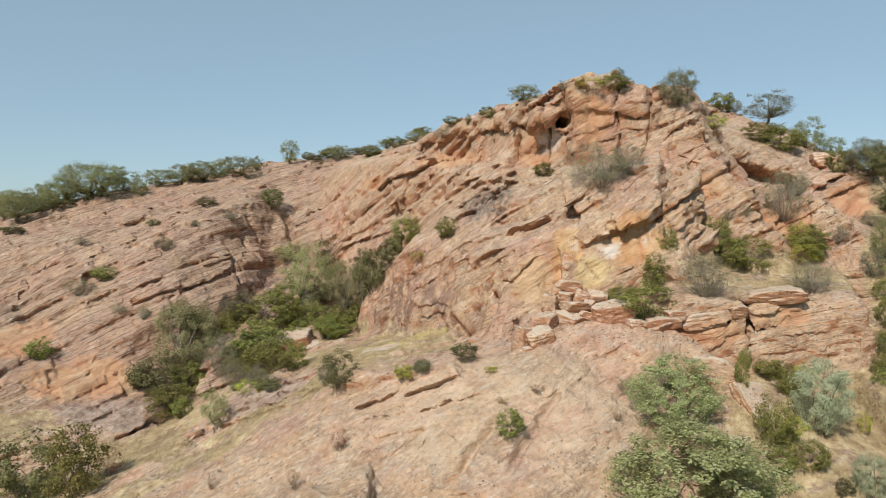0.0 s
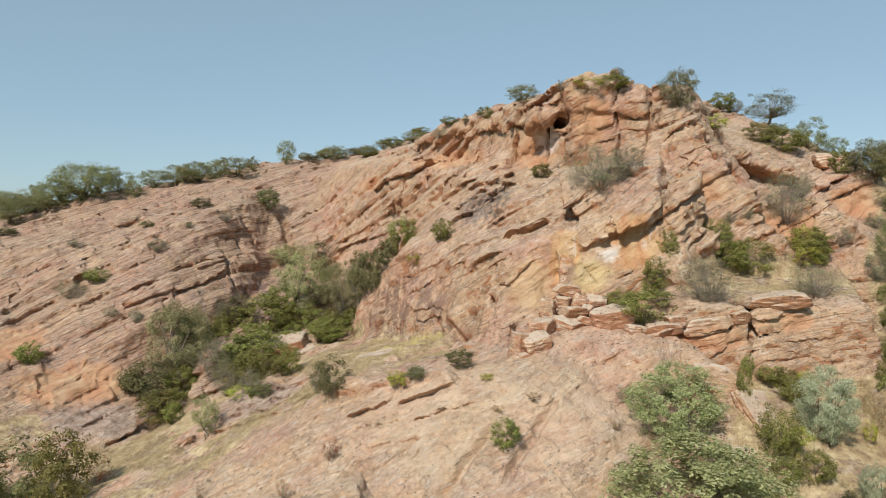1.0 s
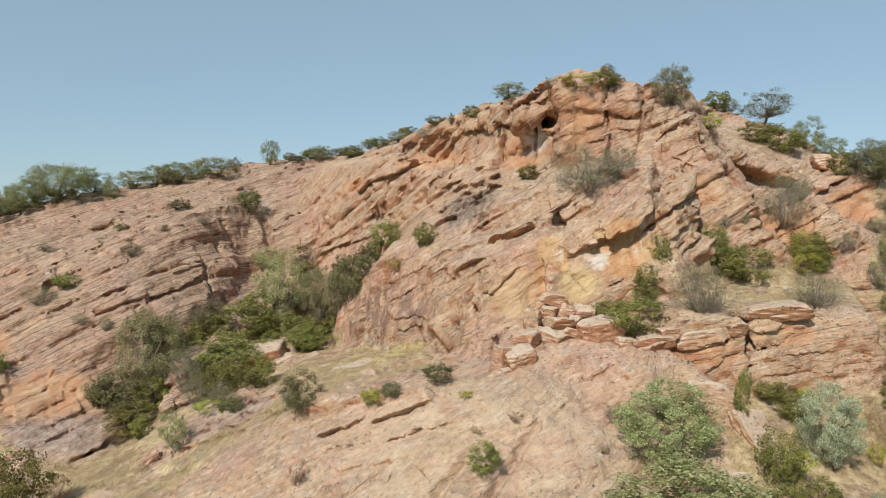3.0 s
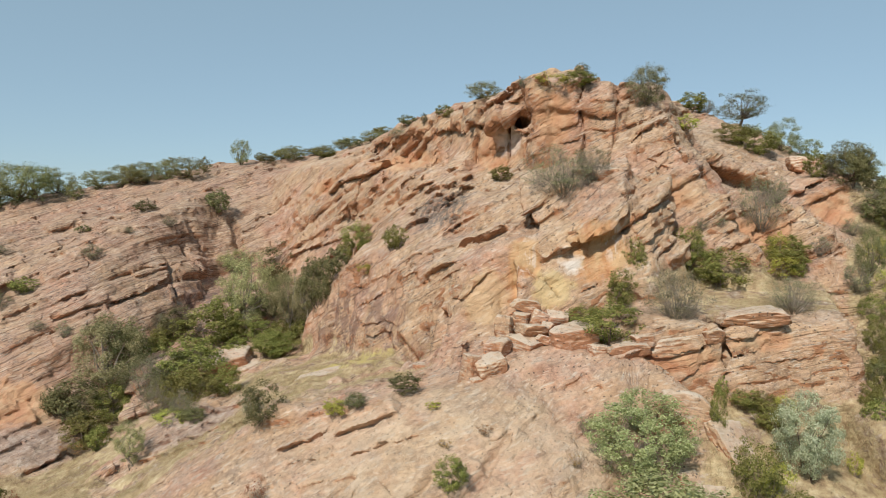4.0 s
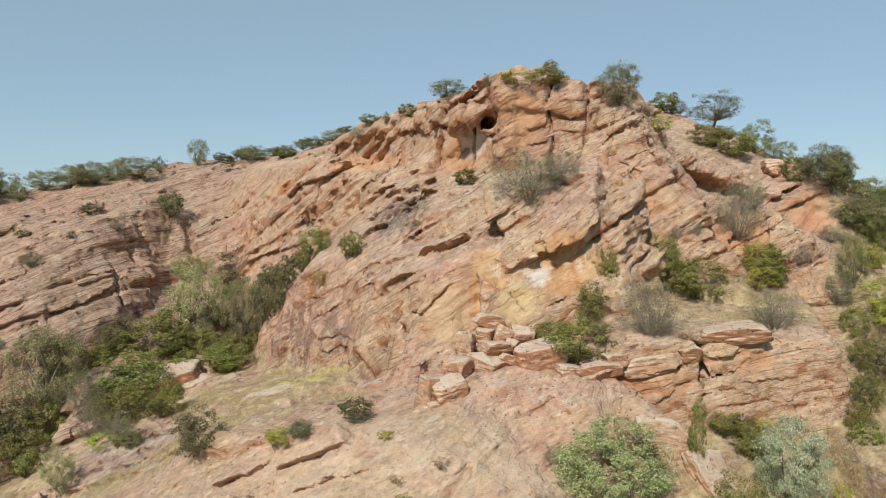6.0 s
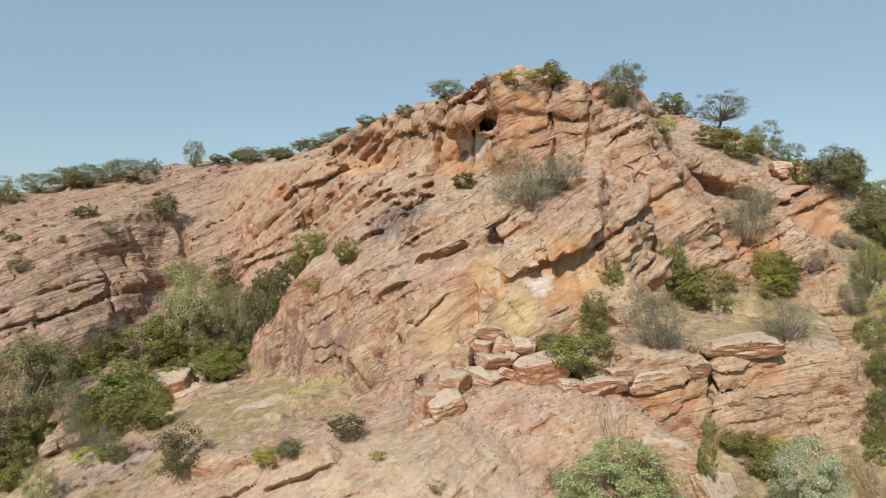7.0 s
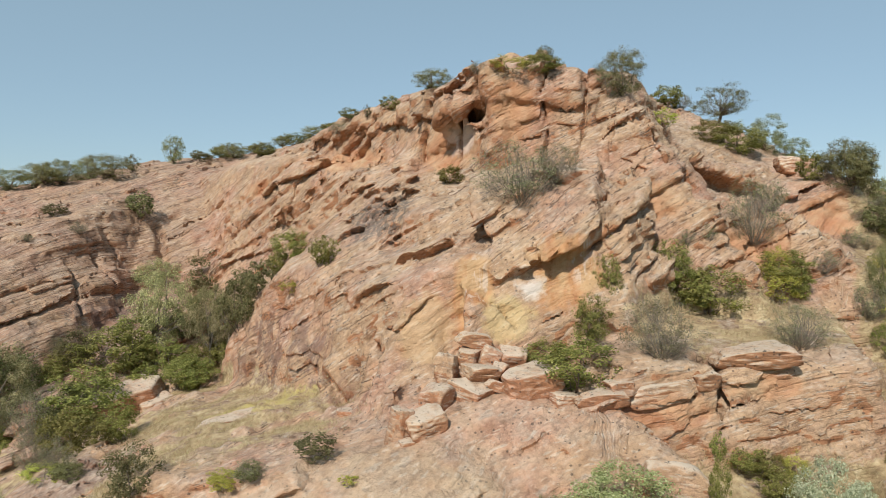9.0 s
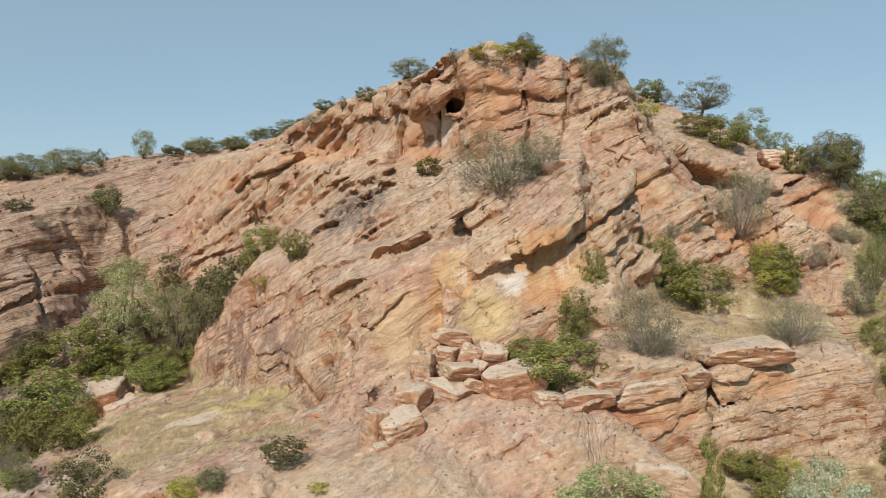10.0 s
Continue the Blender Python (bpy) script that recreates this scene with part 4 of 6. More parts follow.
# knoll
ledge(-4.55, 36.13, 10.76, -3.25, 36.04, 11.29, 0.45, 0.5, 0.5)
ledge(-3.34, 36.02, 11.24, -2.32, 36.26, 11.83, 0.3, 0.3, 0.4)
ledge(-2.10, 35.55, 11.53, 0.71, 35.22, 12.68, 0.4, 0.45, 0.6)
ledge(-1.38, 34.34, 11.16, 0.48, 34.19, 11.87, 0.15, 0.3, 0.5)
ledge(-0.05, 29.87, 9.10, 2.49, 32.51, 11.45, 0, 0.4, 0.45)
ledge(-2.64, 32.31, 9.43, -0.74, 33.60, 11.02, 0, 0.3, 0.3)
ledge(-4.77, 35.29, 10.18, -1.84, 34.49, 11.04, 0.12, 0.22, 0.4)
ledge(-3.37, 33.77, 9.94, -0.73, 33.14, 10.76, 0.12, 0.22, 0.4)
ledge(-0.37, 34.31, 11.59, 1.87, 33.80, 12.09, 0.12, 0.22, 0.4)
ledge(2.71, 29.69, 9.68, 5.52, 33.72, 12.43, 0, 0.3, 0.4)
# gully outcrop
ledge(-13.83, 46.66, 7.74, -7.16, 43.35, 10.89, 0.2, 0.3, 0.35)
ledge(-14.94, 46.37, 7.01, -8.70, 41.83, 9.79, 0.2, 0.3, 0.35)
ledge(-12.09, 47.85, 9.03, -7.32, 46.50, 11.00, 0.2, 0.3, 0.35)
ledge(-8.89, 42.46, 9.74, -5.47, 39.66, 11.85, 0.2, 0.3, 0.35)
ledge(-13.39, 47.12, 8.15, -8.85, 45.31, 10.09, 0.15, 0.25, 0.3)
ledge(-14.38, 46.49, 7.36, -10.52, 44.03, 8.88, 0.15, 0.25, 0.3)
ledge(-11.31, 48.39, 9.36, -7.41, 45.59, 10.92, 0.15, 0.25, 0.3)
ledge(-5.12, 46.40, 11.69, -2.46, 46.37, 12.23, 0.35, 0.3, 0.5)
# summit wall
ledge(0.73, 66.71, 26.46, 2.97, 64.44, 28.16, 0.5, 0.5, 0.9)
ledge(2.97, 64.44, 28.16, 5.75, 59.86, 28.33, 0.5, 0.6, 0.9)
ledge(5.75, 59.86, 28.33, 6.88, 53.74, 28.10, 0.5, 0.6, 0.9)
ledge(8.94, 53.41, 29.62, 11.01, 51.43, 29.50, 0.35, 0.4, 0.5)
ledge(9.61, 55.09, 27.46, 10.82, 51.46, 27.09, 0.1, 0.35, 0.4)
ledge(9.34, 53.25, 26.53, 10.80, 51.34, 26.45, 0.1, 0.35, 0.4)
ledge(9.37, 52.97, 25.78, 10.66, 51.29, 25.78, 0.1, 0.35, 0.4)
ledge(10.95, 51.42, 27.02, 12.42, 51.25, 27.67, 0.2, 0.35, 0.6)
ledge(11.03, 51.14, 26.10, 12.35, 50.92, 26.54, 0.2, 0.35, 0.6)
ledge(6.43, 58.28, 25.79, 8.09, 55.76, 26.59, 0, 0.4, 0.3)
ledge(6.71, 56.95, 25.30, 6.71, 56.00, 27.05, 0, 0.4, 0.3)
# recess and dome foot
ledge(8.12, 41.81, 18.10, 9.09, 40.77, 16.98, 0, 0.3, 0.2)
ledge(10.02, 40.96, 17.34, 11.09, 40.96, 17.79, 0.15, 0.3, 0.4)
ledge(-1.71, 52.07, 14.68, 0.82, 47.41, 13.78, 0.3, 0.4, 0.8)
ledge(0.81, 47.50, 13.91, 1.21, 44.97, 13.01, 0, 0.6, 0.5)
ledge(1.93, 46.09, 14.90, 2.27, 44.94, 13.36, 0, 0.7, 0.6)
ledge(2.98, 44.73, 15.97, 3.29, 42.48, 14.75, 0, 0.5, 0.5)
ledge(-0.52, 49.85, 13.94, 0.02, 46.88, 12.71, 0, 0.4, 0.5)


def mesh_of(name, places, faces, mat, smooth=True):
    me = bpy.data.meshes.new(name)
    me.vertices.add(len(places))
    me.vertices.foreach_set("co", np.asarray(places, np.float32).ravel())
    n = faces.shape[1]
    me.loops.add(faces.size)
    me.loops.foreach_set("vertex_index", faces.astype(np.int32).ravel())
    me.polygons.add(len(faces))
    me.polygons.foreach_set("loop_start", np.arange(0, faces.size, n, dtype=np.int32))
    me.polygons.foreach_set("use_smooth", np.full(len(faces), smooth))
    me.update(calc_edges=True)
    me.materials.append(mat)
    return me


def mesh_object(name, places, faces, mat, smooth=True):
    return new(name, mesh_of(name, places, faces, mat, smooth))


def note(me, name, values):
    me.attributes.new(name, "FLOAT", "POINT").data.foreach_set("value", np.asarray(values, np.float32))


def country():
    """The sheet of land round and under the hill, out to the horizon."""
    r = np.concatenate([np.linspace(0, 150, 100), 150 * np.exp(np.linspace(0.02, 3.3, 70))])
    a = np.linspace(0, 2 * np.pi, 217)[:-1]
    rr, aa = np.meshgrid(r, a, indexing="ij")
    x, y = 5 + rr * np.cos(aa), 60 + rr * np.sin(aa)
    roll = waves(x / 90, y / 90, x * 0 + 3, 61) + 0.4 * waves(x / 31, y / 31, x * 0, 62)
    z = -1.0 + 3 * (roll - 0.7)
    # low green hills round about, ranges to the east that the painted haze turns blue
    z = z + np.clip((rr - 130) / 200, 0, 1) * (18 * waves(x / 160, y / 160, x * 0 + 9, 63) - 6)
    z = z + np.clip((x - y * 0.3) / 900, 0, 1) * np.clip((rr - 900) / 1500, 0, 1) * 230 * waves(x / 900, y / 900, x * 0 + 5, 64) ** 1.5
    # the skirts of the hill run out into it
    near = rr < 130
    nx, ny = x[near], y[near]
    top = np.full(nx.shape, -5.0)
    for level in np.arange(-5, 33, 0.5):
        top = np.where(hill(nx, ny, np.full(nx.shape, level)) < 0, level, top)
    inside = (ny > 26.5) & (ny < 112) & (np.abs(nx - 0.09 * ny + 4) < 0.72 * ny)
    top = np.where(inside, -5, top - 0.3 + 0.5 * (waves(nx * 0.3, ny * 0.3, nx * 0, 66) - 0.5))
    fade = np.where(inside, 1, np.clip((125 - rr[near]) / 45, 0, 1) * np.clip((ny - 8) / 16, 0, 1))
    z[near] = np.maximum(z[near] + (top - z[near]) * fade, np.where(inside, -5, z[near]))
    # even out the banks outside the hill
    keep = np.zeros(rr.shape, bool)
    keep[near] = inside
    for _ in range(14):
        mean = (np.roll(z, 1, 1) + np.roll(z, -1, 1) + np.vstack([z[:1], z[:-1]]) + np.vstack([z[1:], z[-1:]])) / 4
        z = np.where(keep | (y > 24), z, mean)
    n, m = rr.shape
    i = np.arange(n * m).reshape(n, m)
    nxt = np.roll(i, -1, 1)
    quads = np.stack([i[:-1], i[1:], nxt[1:], nxt[:-1]], -1).reshape(-1, 4)
    return np.stack([x, y, z], -1).reshape(-1, 3), quads


places, quads = skin()
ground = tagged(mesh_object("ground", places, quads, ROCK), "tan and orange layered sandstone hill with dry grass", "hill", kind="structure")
px, py, pz = places.T
ground.data.set_sharp_from_angle(angle=radians(38))
bed, _, _, _, clear = bedding(px, py, pz)
note(ground.data, "bed", bed)
note(ground.data, "clear", clear)
note(ground.data, "earth", soil(px, py, pz))
far_places, far_quads = country()
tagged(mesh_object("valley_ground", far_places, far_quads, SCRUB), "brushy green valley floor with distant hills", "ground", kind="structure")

# ---- plants ----
def leaf_material(name, dark, mid, light, rough=0.7):
    m, t, b = material(name, rough)
    isle = t.nodes.new("ShaderNodeNewGeometry").outputs["Random Per Island"]
    own = t.nodes.new("ShaderNodeObjectInfo").outputs["Random"]
    col = ramp(t, isle, [(0.0, dark), (0.5, mid), (1.0, light)])
    shift = t.nodes.new("ShaderNodeHueSaturation")
    plug(t, sums(t, "ADD", 0.475, sums(t, "MULTIPLY", own, 0.05)), shift.inputs["Hue"])
    plug(t, sums(t, "ADD", 0.8, sums(t, "MULTIPLY", own, 0.35)), shift.inputs["Value"])
    shift.inputs["Saturation"].default_value = 1.0
    plug(t, col, shift.inputs["Color"])
    plug(t, shift.outputs[0], b.inputs["Base Color"])
    thin = t.nodes.new("ShaderNodeBsdfTranslucent")
    plug(t, shift.outputs[0], thin.inputs["Color"])
    mix = t.nodes.new("ShaderNodeMixShader")
    mix.inputs[0].default_value = 0.45
    plug(t, b.outputs[0], mix.inputs[1])
    plug(t, thin.outputs[0], mix.inputs[2])
    plug(t, mix.outputs[0], t.nodes["Material Output"].inputs["Surface"])
    return m


def bark_material(name, dark, light):
    m, t, b = material(name, 0.9)
    p = t.nodes.new("ShaderNodeNewGeometry").outputs["Position"]
    plug(t, ramp(t, speck(t, p, 9, 5, 0.7), [(0.35, dark), (0.65, light)]), b.inputs["Base Color"])
    return m


BARK = bark_material("bark", (0.10, 0.075, 0.055), (0.24, 0.19, 0.15))
TWIG = bark_material("twig", (0.17, 0.14, 0.11), (0.36, 0.31, 0.25))
JUNIPER = leaf_material("juniper_leaf", (0.15, 0.165, 0.065), (0.26, 0.265, 0.115), (0.46, 0.45, 0.22))
GREY_JUNIPER = leaf_material("grey_juniper_leaf", (0.22, 0.225, 0.10), (0.37, 0.36, 0.18), (0.58, 0.55, 0.30))
OAK = leaf_material("oak_leaf", (0.139, 0.155, 0.043), (0.25, 0.25, 0.072), (0.42, 0.40, 0.14))
DARK = leaf_material("dark_leaf", (0.109, 0.116, 0.050), (0.19, 0.185, 0.082), (0.33, 0.31, 0.15))
PALE = leaf_material("pale_leaf", (0.25, 0.285, 0.115), (0.40, 0.425, 0.20), (0.60, 0.62, 0.35))
SILVER = leaf_material("silver_leaf", (0.28, 0.315, 0.19), (0.43, 0.455, 0.30), (0.67, 0.675, 0.50))
SAGE = leaf_material("sage_leaf", (0.16, 0.175, 0.09), (0.23, 0.235, 0.13), (0.40, 0.385, 0.225))
GOLD = leaf_material("gold_leaf", (0.335, 0.358, 0.071), (0.431, 0.431, 0.092), (0.647, 0.585, 0.185))
RUST = leaf_material("rust_leaf", (0.307, 0.153, 0.078), (0.396, 0.215, 0.099), (0.495, 0.363, 0.165))


def leaf_mesh(name, rng, centres, radii, each, size, mat):
    """A crown: clumps of small leaves round the given centres."""
    n = len(centres) * each
    c, r = np.repeat(centres, each, 0), np.repeat(radii, each)
    d = rng.normal(size=(n, 3))
    d /= np.linalg.norm(d, axis=1)[:, None]
    p = c + d * (r * rng.uniform(0.25, 1, n) ** 0.5)[:, None] * (1, 1, 0.85)
    out = p - (0, 0, 0.35)
    out = out / np.linalg.norm(out, axis=1)[:, None]
    face_to = 0.7 * d + 0.8 * out + rng.normal(size=(n, 3)) * 0.45 + (0, 0, 0.25)
    face_to /= np.linalg.norm(face_to, axis=1)[:, None]
    a = np.cross(face_to, rng.normal(size=(n, 3)))
    a /= np.linalg.norm(a, axis=1)[:, None]
    b = np.cross(face_to, a)
    s = (size * rng.uniform(0.6, 1.3, n))[:, None]
    quad = np.stack([p - a * s, p - b * s * 0.55, p + a * s, p + b * s * 0.55], 1).reshape(-1, 3)
    faces = np.arange(n * 4).reshape(n, 4)
    return mesh_of(name, quad, faces, mat, False)


def limb_mesh(name, limbs, mat, sides=5, root=(0, 0, -0.05)):
    """Tapered limbs, each a list of (x, y, z, radius), all springing from one root."""
    verts, faces = [Vector(root)], []
    for limb in limbs:
        first = len(verts)
        for i, (x, y, z, r) in enumerate(limb):
            q = limb[min(i + 1, len(limb) - 1)]
            o = limb[max(i - 1, 0)]
            way = Vector((q[0] - o[0], q[1] - o[1], q[2] - o[2])).normalized()
            u = way.orthogonal().normalized()
            v = way.cross(u)
            for k in range(sides):
                g = 2 * math.pi * k / sides
                verts.append(Vector((x, y, z)) + (u * math.cos(g) + v * math.sin(g)) * r)
        faces += [(0, first + (k + 1) % sides, first + k) for k in range(sides)]
        for i in range(len(limb) - 1):
            for k in range(sides):
                a, b = first + i * sides + k, first + i * sides + (k + 1) % sides
                faces.append((a, b, b + sides, a + sides))
    me = bpy.data.meshes.new(name)
    me.from_pydata([tuple(v) for v in verts], [], faces)
    me.polygons.foreach_set("use_smooth", [True] * len(faces))
    me.materials.append(mat)
    return me


def limb_to(rng, start, end, r0, r1, steps=4, bend=0.12):
    start, end = np.array(start, float), np.array(end, float)
    wob = rng.normal(size=3) * bend * np.linalg.norm(end - start)
    out = []
    for i in range(steps + 1):
        f = i / steps
        p = start + (end - start) * f + wob * math.sin(math.pi * f)
        out.append((*p, r0 + (r1 - r0) * f))
    return out


def dome(rng, n, low, wide=0.5, full=1.0, lobes=4):
    """Clump centres through an uneven crown from height low to full, with lobes and gaps."""
    pts = []
    bumps = rng.uniform(0, 2 * math.pi, lobes)
    mid, half = (low + full) / 2, (full - low) / 2
    while len(pts) < n:
        d = rng.normal(size=3)
        d /= np.linalg.norm(d)
        g = math.atan2(d[1], d[0])
        bulge = 0.72 + 0.28 * max(math.cos(g - b) * 0.8 + 0.2 * rng.random() for b in bumps)
        r = rng.uniform(0.3, 1) ** 0.5 * bulge
        pts.append((d[0] * r * wide, d[1] * r * wide, mid + d[2] * r * half))
    return np.array(pts)


# kind: leaf material, clumps, clump radius, leaf size, lowest leaf, bark, bare twigs, label, category
KINDS = {
    "juniper_tree": (JUNIPER, 96, 0.10, 0.0125, -0.04, BARK, 10, "grey-green juniper with a dense crown", "tree"),
    "juniper": (GREY_JUNIPER, 110, 0.085, 0.0115, 0.12, TWIG, 14, "pale grey-green juniper with a slender bare trunk", "tree"),
    "oak_brush": (OAK, 84, 0.105, 0.021, -0.05, BARK, 8, "leafy bright green scrub oak bush", "bush"),
    "dark_bush": (DARK, 66, 0.12, 0.023, -0.05, BARK, 8, "dense dark green low bush", "bush"),
    "pale_shrub": (PALE, 210, 0.075, 0.0125, -0.02, BARK, 14, "rounded pale green shrub", "shrub"),
    "silver_shrub": (SILVER, 190, 0.075, 0.0125, -0.02, BARK, 12, "silvery green upright leafy shrub", "shrub"),
    "twig_shrub": (SAGE, 84, 0.105, 0.0115, 0.0, TWIG, 100, "grey half-bare twiggy shrub", "shrub"),
    "yellow_shrub": (GOLD, 40, 0.12, 0.022, 0.02, TWIG, 10, "low yellow-green rabbitbrush", "shrub"),
    "dry_bush": (RUST, 30, 0.11, 0.016, 0.05, TWIG, 50, "brown dried-out twiggy bush", "bush"),
    "pine_tree": (DARK, 90, 0.09, 0.014, 0.04, BARK, 44, "dark open-crowned pinyon pine", "tree"),
}
GROWN = {}


def grow(kind, variant, fine):
    leaf, clumps, radius, size, low, bark, twigs, label, category = KINDS[kind]
    rng = np.random.default_rng(sum(map(ord, kind)) * 7 + variant * 131 + 5)
    each = (64 if fine else 24)
    if kind in ("pale_shrub", "silver_shrub"):
        each = 105
    if kind in ("juniper_tree", "juniper"):
        each = 125 if fine else 60
    if kind in ("twig_shrub", "dry_bush"):
        each = each * 4 // 5
    size = size * (0.9 if fine else (1.35 if "juniper" in kind else 1.6))
    thing = new(kind)
    c = dome(rng, clumps, low, lobes=3 + variant)
    r = radius * rng.uniform(0.6, 1.25, clumps)
    crown = new("crown", leaf_mesh("crown", rng, c, r, each, size, leaf))
    limbs = []
    thick = 0.03 if kind in ("juniper_tree", "juniper", "pine_tree") else 0.014
    if thick == 0.03:
        fork = (rng.normal() * 0.05, rng.normal() * 0.05, low + 0.12)
        limbs.append(limb_to(rng, (0, 0, -0.06), fork, 0.04, 0.028))
    picks = rng.permutation(clumps)
    for i in range(twigs):
        end = c[picks[i % clumps]] + (rng.normal(size=3) * 0.05 if i >= clumps else 0)
        start = fork if thick == 0.03 else (end[0] * 0.15, end[1] * 0.15, -0.04)
        limbs.append(limb_to(rng, start, end, thick * (0.6 if i < 9 else 0.2), 0.002, 4))
    if kind in ("twig_shrub", "dry_bush", "pine_tree"):
        for i in range(twigs):
            end = c[picks[(i * 7 + 3) % clumps]]
            tip = end * (1.05, 1.05, 1.0) + rng.normal(size=3) * 0.09
            limbs.append(limb_to(rng, end * (0.55, 0.55, 0.6), tip, 0.0026, 0.001, 3))
    wood = new("trunk" if thick == 0.03 else "stem", limb_mesh("wood", limbs, bark, 4, fork if thick == 0.03 else (0, 0, -0.05)))
    for o in (crown, wood):
        o.parent = thing
    return thing


def plant(kind, x, y, z, wide, tall, where, group, fine=False):
    """A plant of that width and height at its base. where ends its label."""
    turn = (x * 37.7 + y * 91.3) % 360
    variant = int(x * 13.1 + y * 7.7) % (3 if fine else 2)
    m = pose(x, y, z - 0.03 * tall, 0, 0, turn) @ Matrix.Diagonal((wide, wide, tall, 1))
    key = (kind, variant, fine)
    if key in GROWN:
        ob = copy_thing(GROWN[key], pose(x, y, z, 0, 0, 0))
        ob.matrix_basis = m
    else:
        ob = GROWN[key] = grow(kind, variant, fine)
        ob.matrix_basis = m
    label, category = KINDS[kind][7:]
    return tagged(ob, label + " " + where, category, group)


# ---- loose rocks ----
def boulder_mesh(seed, layered):
    """A broken, bedded block one metre across."""
    rng = np.random.default_rng(seed)
    bm = bmesh.new()
    bmesh.ops.create_icosphere(bm, subdivisions=5, radius=1.0)
    co = np.array([v.co for v in bm.verts], np.float32)
    d = co / np.linalg.norm(co, axis=1)[:, None]
    # cut by random planes and the six sides of a block
    cuts = [(1, 0, 0), (-1, 0, 0), (0, 1, 0), (0, -1, 0), (0, 0, 1), (0, 0, -1)]
    planes = [(np.array(c) + rng.normal(size=3) * 0.16, rng.uniform(0.42, 0.5)) for c in cuts]
    for _ in range(6):
        planes.append((rng.normal(size=3), rng.uniform(0.46, 0.6)))
    r = np.full(len(d), 0.75)
    for n, off in planes:
        n = n / np.linalg.norm(n)
        along = np.maximum(d @ n, 1e-3)
        r = smin(r, np.where(along > 0.05, off / along, 9.0), 0.018)
    p = d * r[:, None]
    x, y, z = p.T
    s = z + 0.12 * x + 0.1 * (waves(x * 3 + seed, y * 3, z * 3, 71) - 0.5)
    out = 0.07 * (waves(x * 2.5 + seed, y * 2.5, z * 2.5, 72) - 0.5) + 0.05 * (waves(x * 7, y * 7 + seed, z * 9, 73) - 0.5) + 0.02 * (waves(x * 19, y * 19 + seed, z * 19, 75) - 0.5)
    out = out + (0.03 if layered else 0.012) * (beds(s, 0.34, 80 + seed) - 0.5) + 0.006 * (beds(s, 0.12, 90 + seed) - 0.5)
    p = p + d * out[:, None]
    for v, c in zip(bm.verts, p):
        v.co = c
    me = bpy.data.meshes.new("boulder")
    bm.to_mesh(me)
    bm.free()
    me.polygons.foreach_set("use_smooth", [True] * len(me.polygons))
    me.materials.append(STONE)
    return me


BOULDERS = [boulder_mesh(i, i % 2 == 0) for i in range(5)]


def rock(x, y, z, wide, deep, tall, turn=0, lean=0, tip=0, shape=0, label="weathered tan sandstone boulder resting on rubble", group="fallen boulders", name="boulder"):
    ob = new(name, BOULDERS[shape % 5])
    ob.matrix_basis = pose(x, y, z, tip, lean, turn) @ Matrix.Diagonal((wide, deep, tall, 1))
    return tagged(ob, label, "rock", group)

# ---- plants, space by space ----
# gully plants
plant("juniper", -12.14, 64.00, 12.25, 5.60, 7.00, "in the gully", "gully plants", True)
plant("juniper", -8.19, 62.49, 11.55, 4.10, 6.10, "in the gully", "gully plants", True)
plant("dark_bush", -5.73, 58.29, 14.85, 3.09, 3.73, "in the gully", "gully plants", True)
plant("juniper", -21.37, 58.52, 7.69, 6.23, 7.04, "in the gully", "gully plants", True)
plant("oak_brush", -14.66, 61.83, 11.10, 5.77, 3.81, "in the gully", "gully plants", True)
plant("oak_brush", -18.78, 63.24, 10.13, 3.80, 3.37, "in the gully", "gully plants", True)
plant("oak_brush", -14.73, 57.27, 8.78, 5.85, 4.05, "in the gully", "gully plants", True)
plant("twig_shrub", -17.43, 56.35, 8.26, 3.85, 3.49, "in the gully", "gully plants", True)
plant("dark_bush", -22.60, 55.77, 6.84, 4.79, 3.48, "in the gully", "gully plants", True)
plant("oak_brush", -20.85, 54.06, 5.60, 3.72, 2.65, "in the gully", "gully plants", True)
plant("dark_bush", -23.92, 56.30, 7.17, 2.42, 2.51, "in the gully", "gully plants")
plant("juniper", -14.76, 45.83, 6.91, 2.05, 2.95, "in the gully", "gully plants", True)
plant("oak_brush", -11.15, 62.42, 11.46, 3.69, 2.19, "in the gully", "gully plants", True)
plant("oak_brush", -8.90, 59.33, 10.74, 3.56, 2.37, "in the gully", "gully plants", True)
plant("oak_brush", -7.76, 62.66, 11.65, 2.67, 2.22, "in the gully", "gully plants")
plant("yellow_shrub", -13.06, 47.68, 8.75, 2.46, 1.28, "in the gully", "gully plants", True)
plant("dark_bush", -12.01, 47.28, 9.03, 1.30, 1.05, "in the gully", "gully plants")
plant("dry_bush", -21.60, 53.26, 5.38, 2.75, 1.24, "in the gully", "gully plants", True)
plant("dark_bush", -11.66, 75.87, 15.40, 4.54, 4.04, "in the gully", "gully plants", True)
plant("juniper", -16.62, 76.61, 15.97, 3.28, 2.72, "in the gully", "gully plants")
plant("dark_bush", -4.25, 57.06, 17.00, 2.44, 2.53, "in the gully", "gully plants")
plant("oak_brush", -3.20, 65.21, 18.63, 3.34, 2.77, "in the gully", "gully plants", True)
plant("oak_brush", -4.34, 65.31, 17.60, 2.23, 2.32, "in the gully", "gully plants")
# dome plants
plant("oak_brush", 0.12, 51.59, 19.12, 2.03, 1.92, "on the sandstone dome", "dome plants")
plant("yellow_shrub", -1.60, 53.31, 17.45, 1.82, 1.04, "on the sandstone dome", "dome plants")
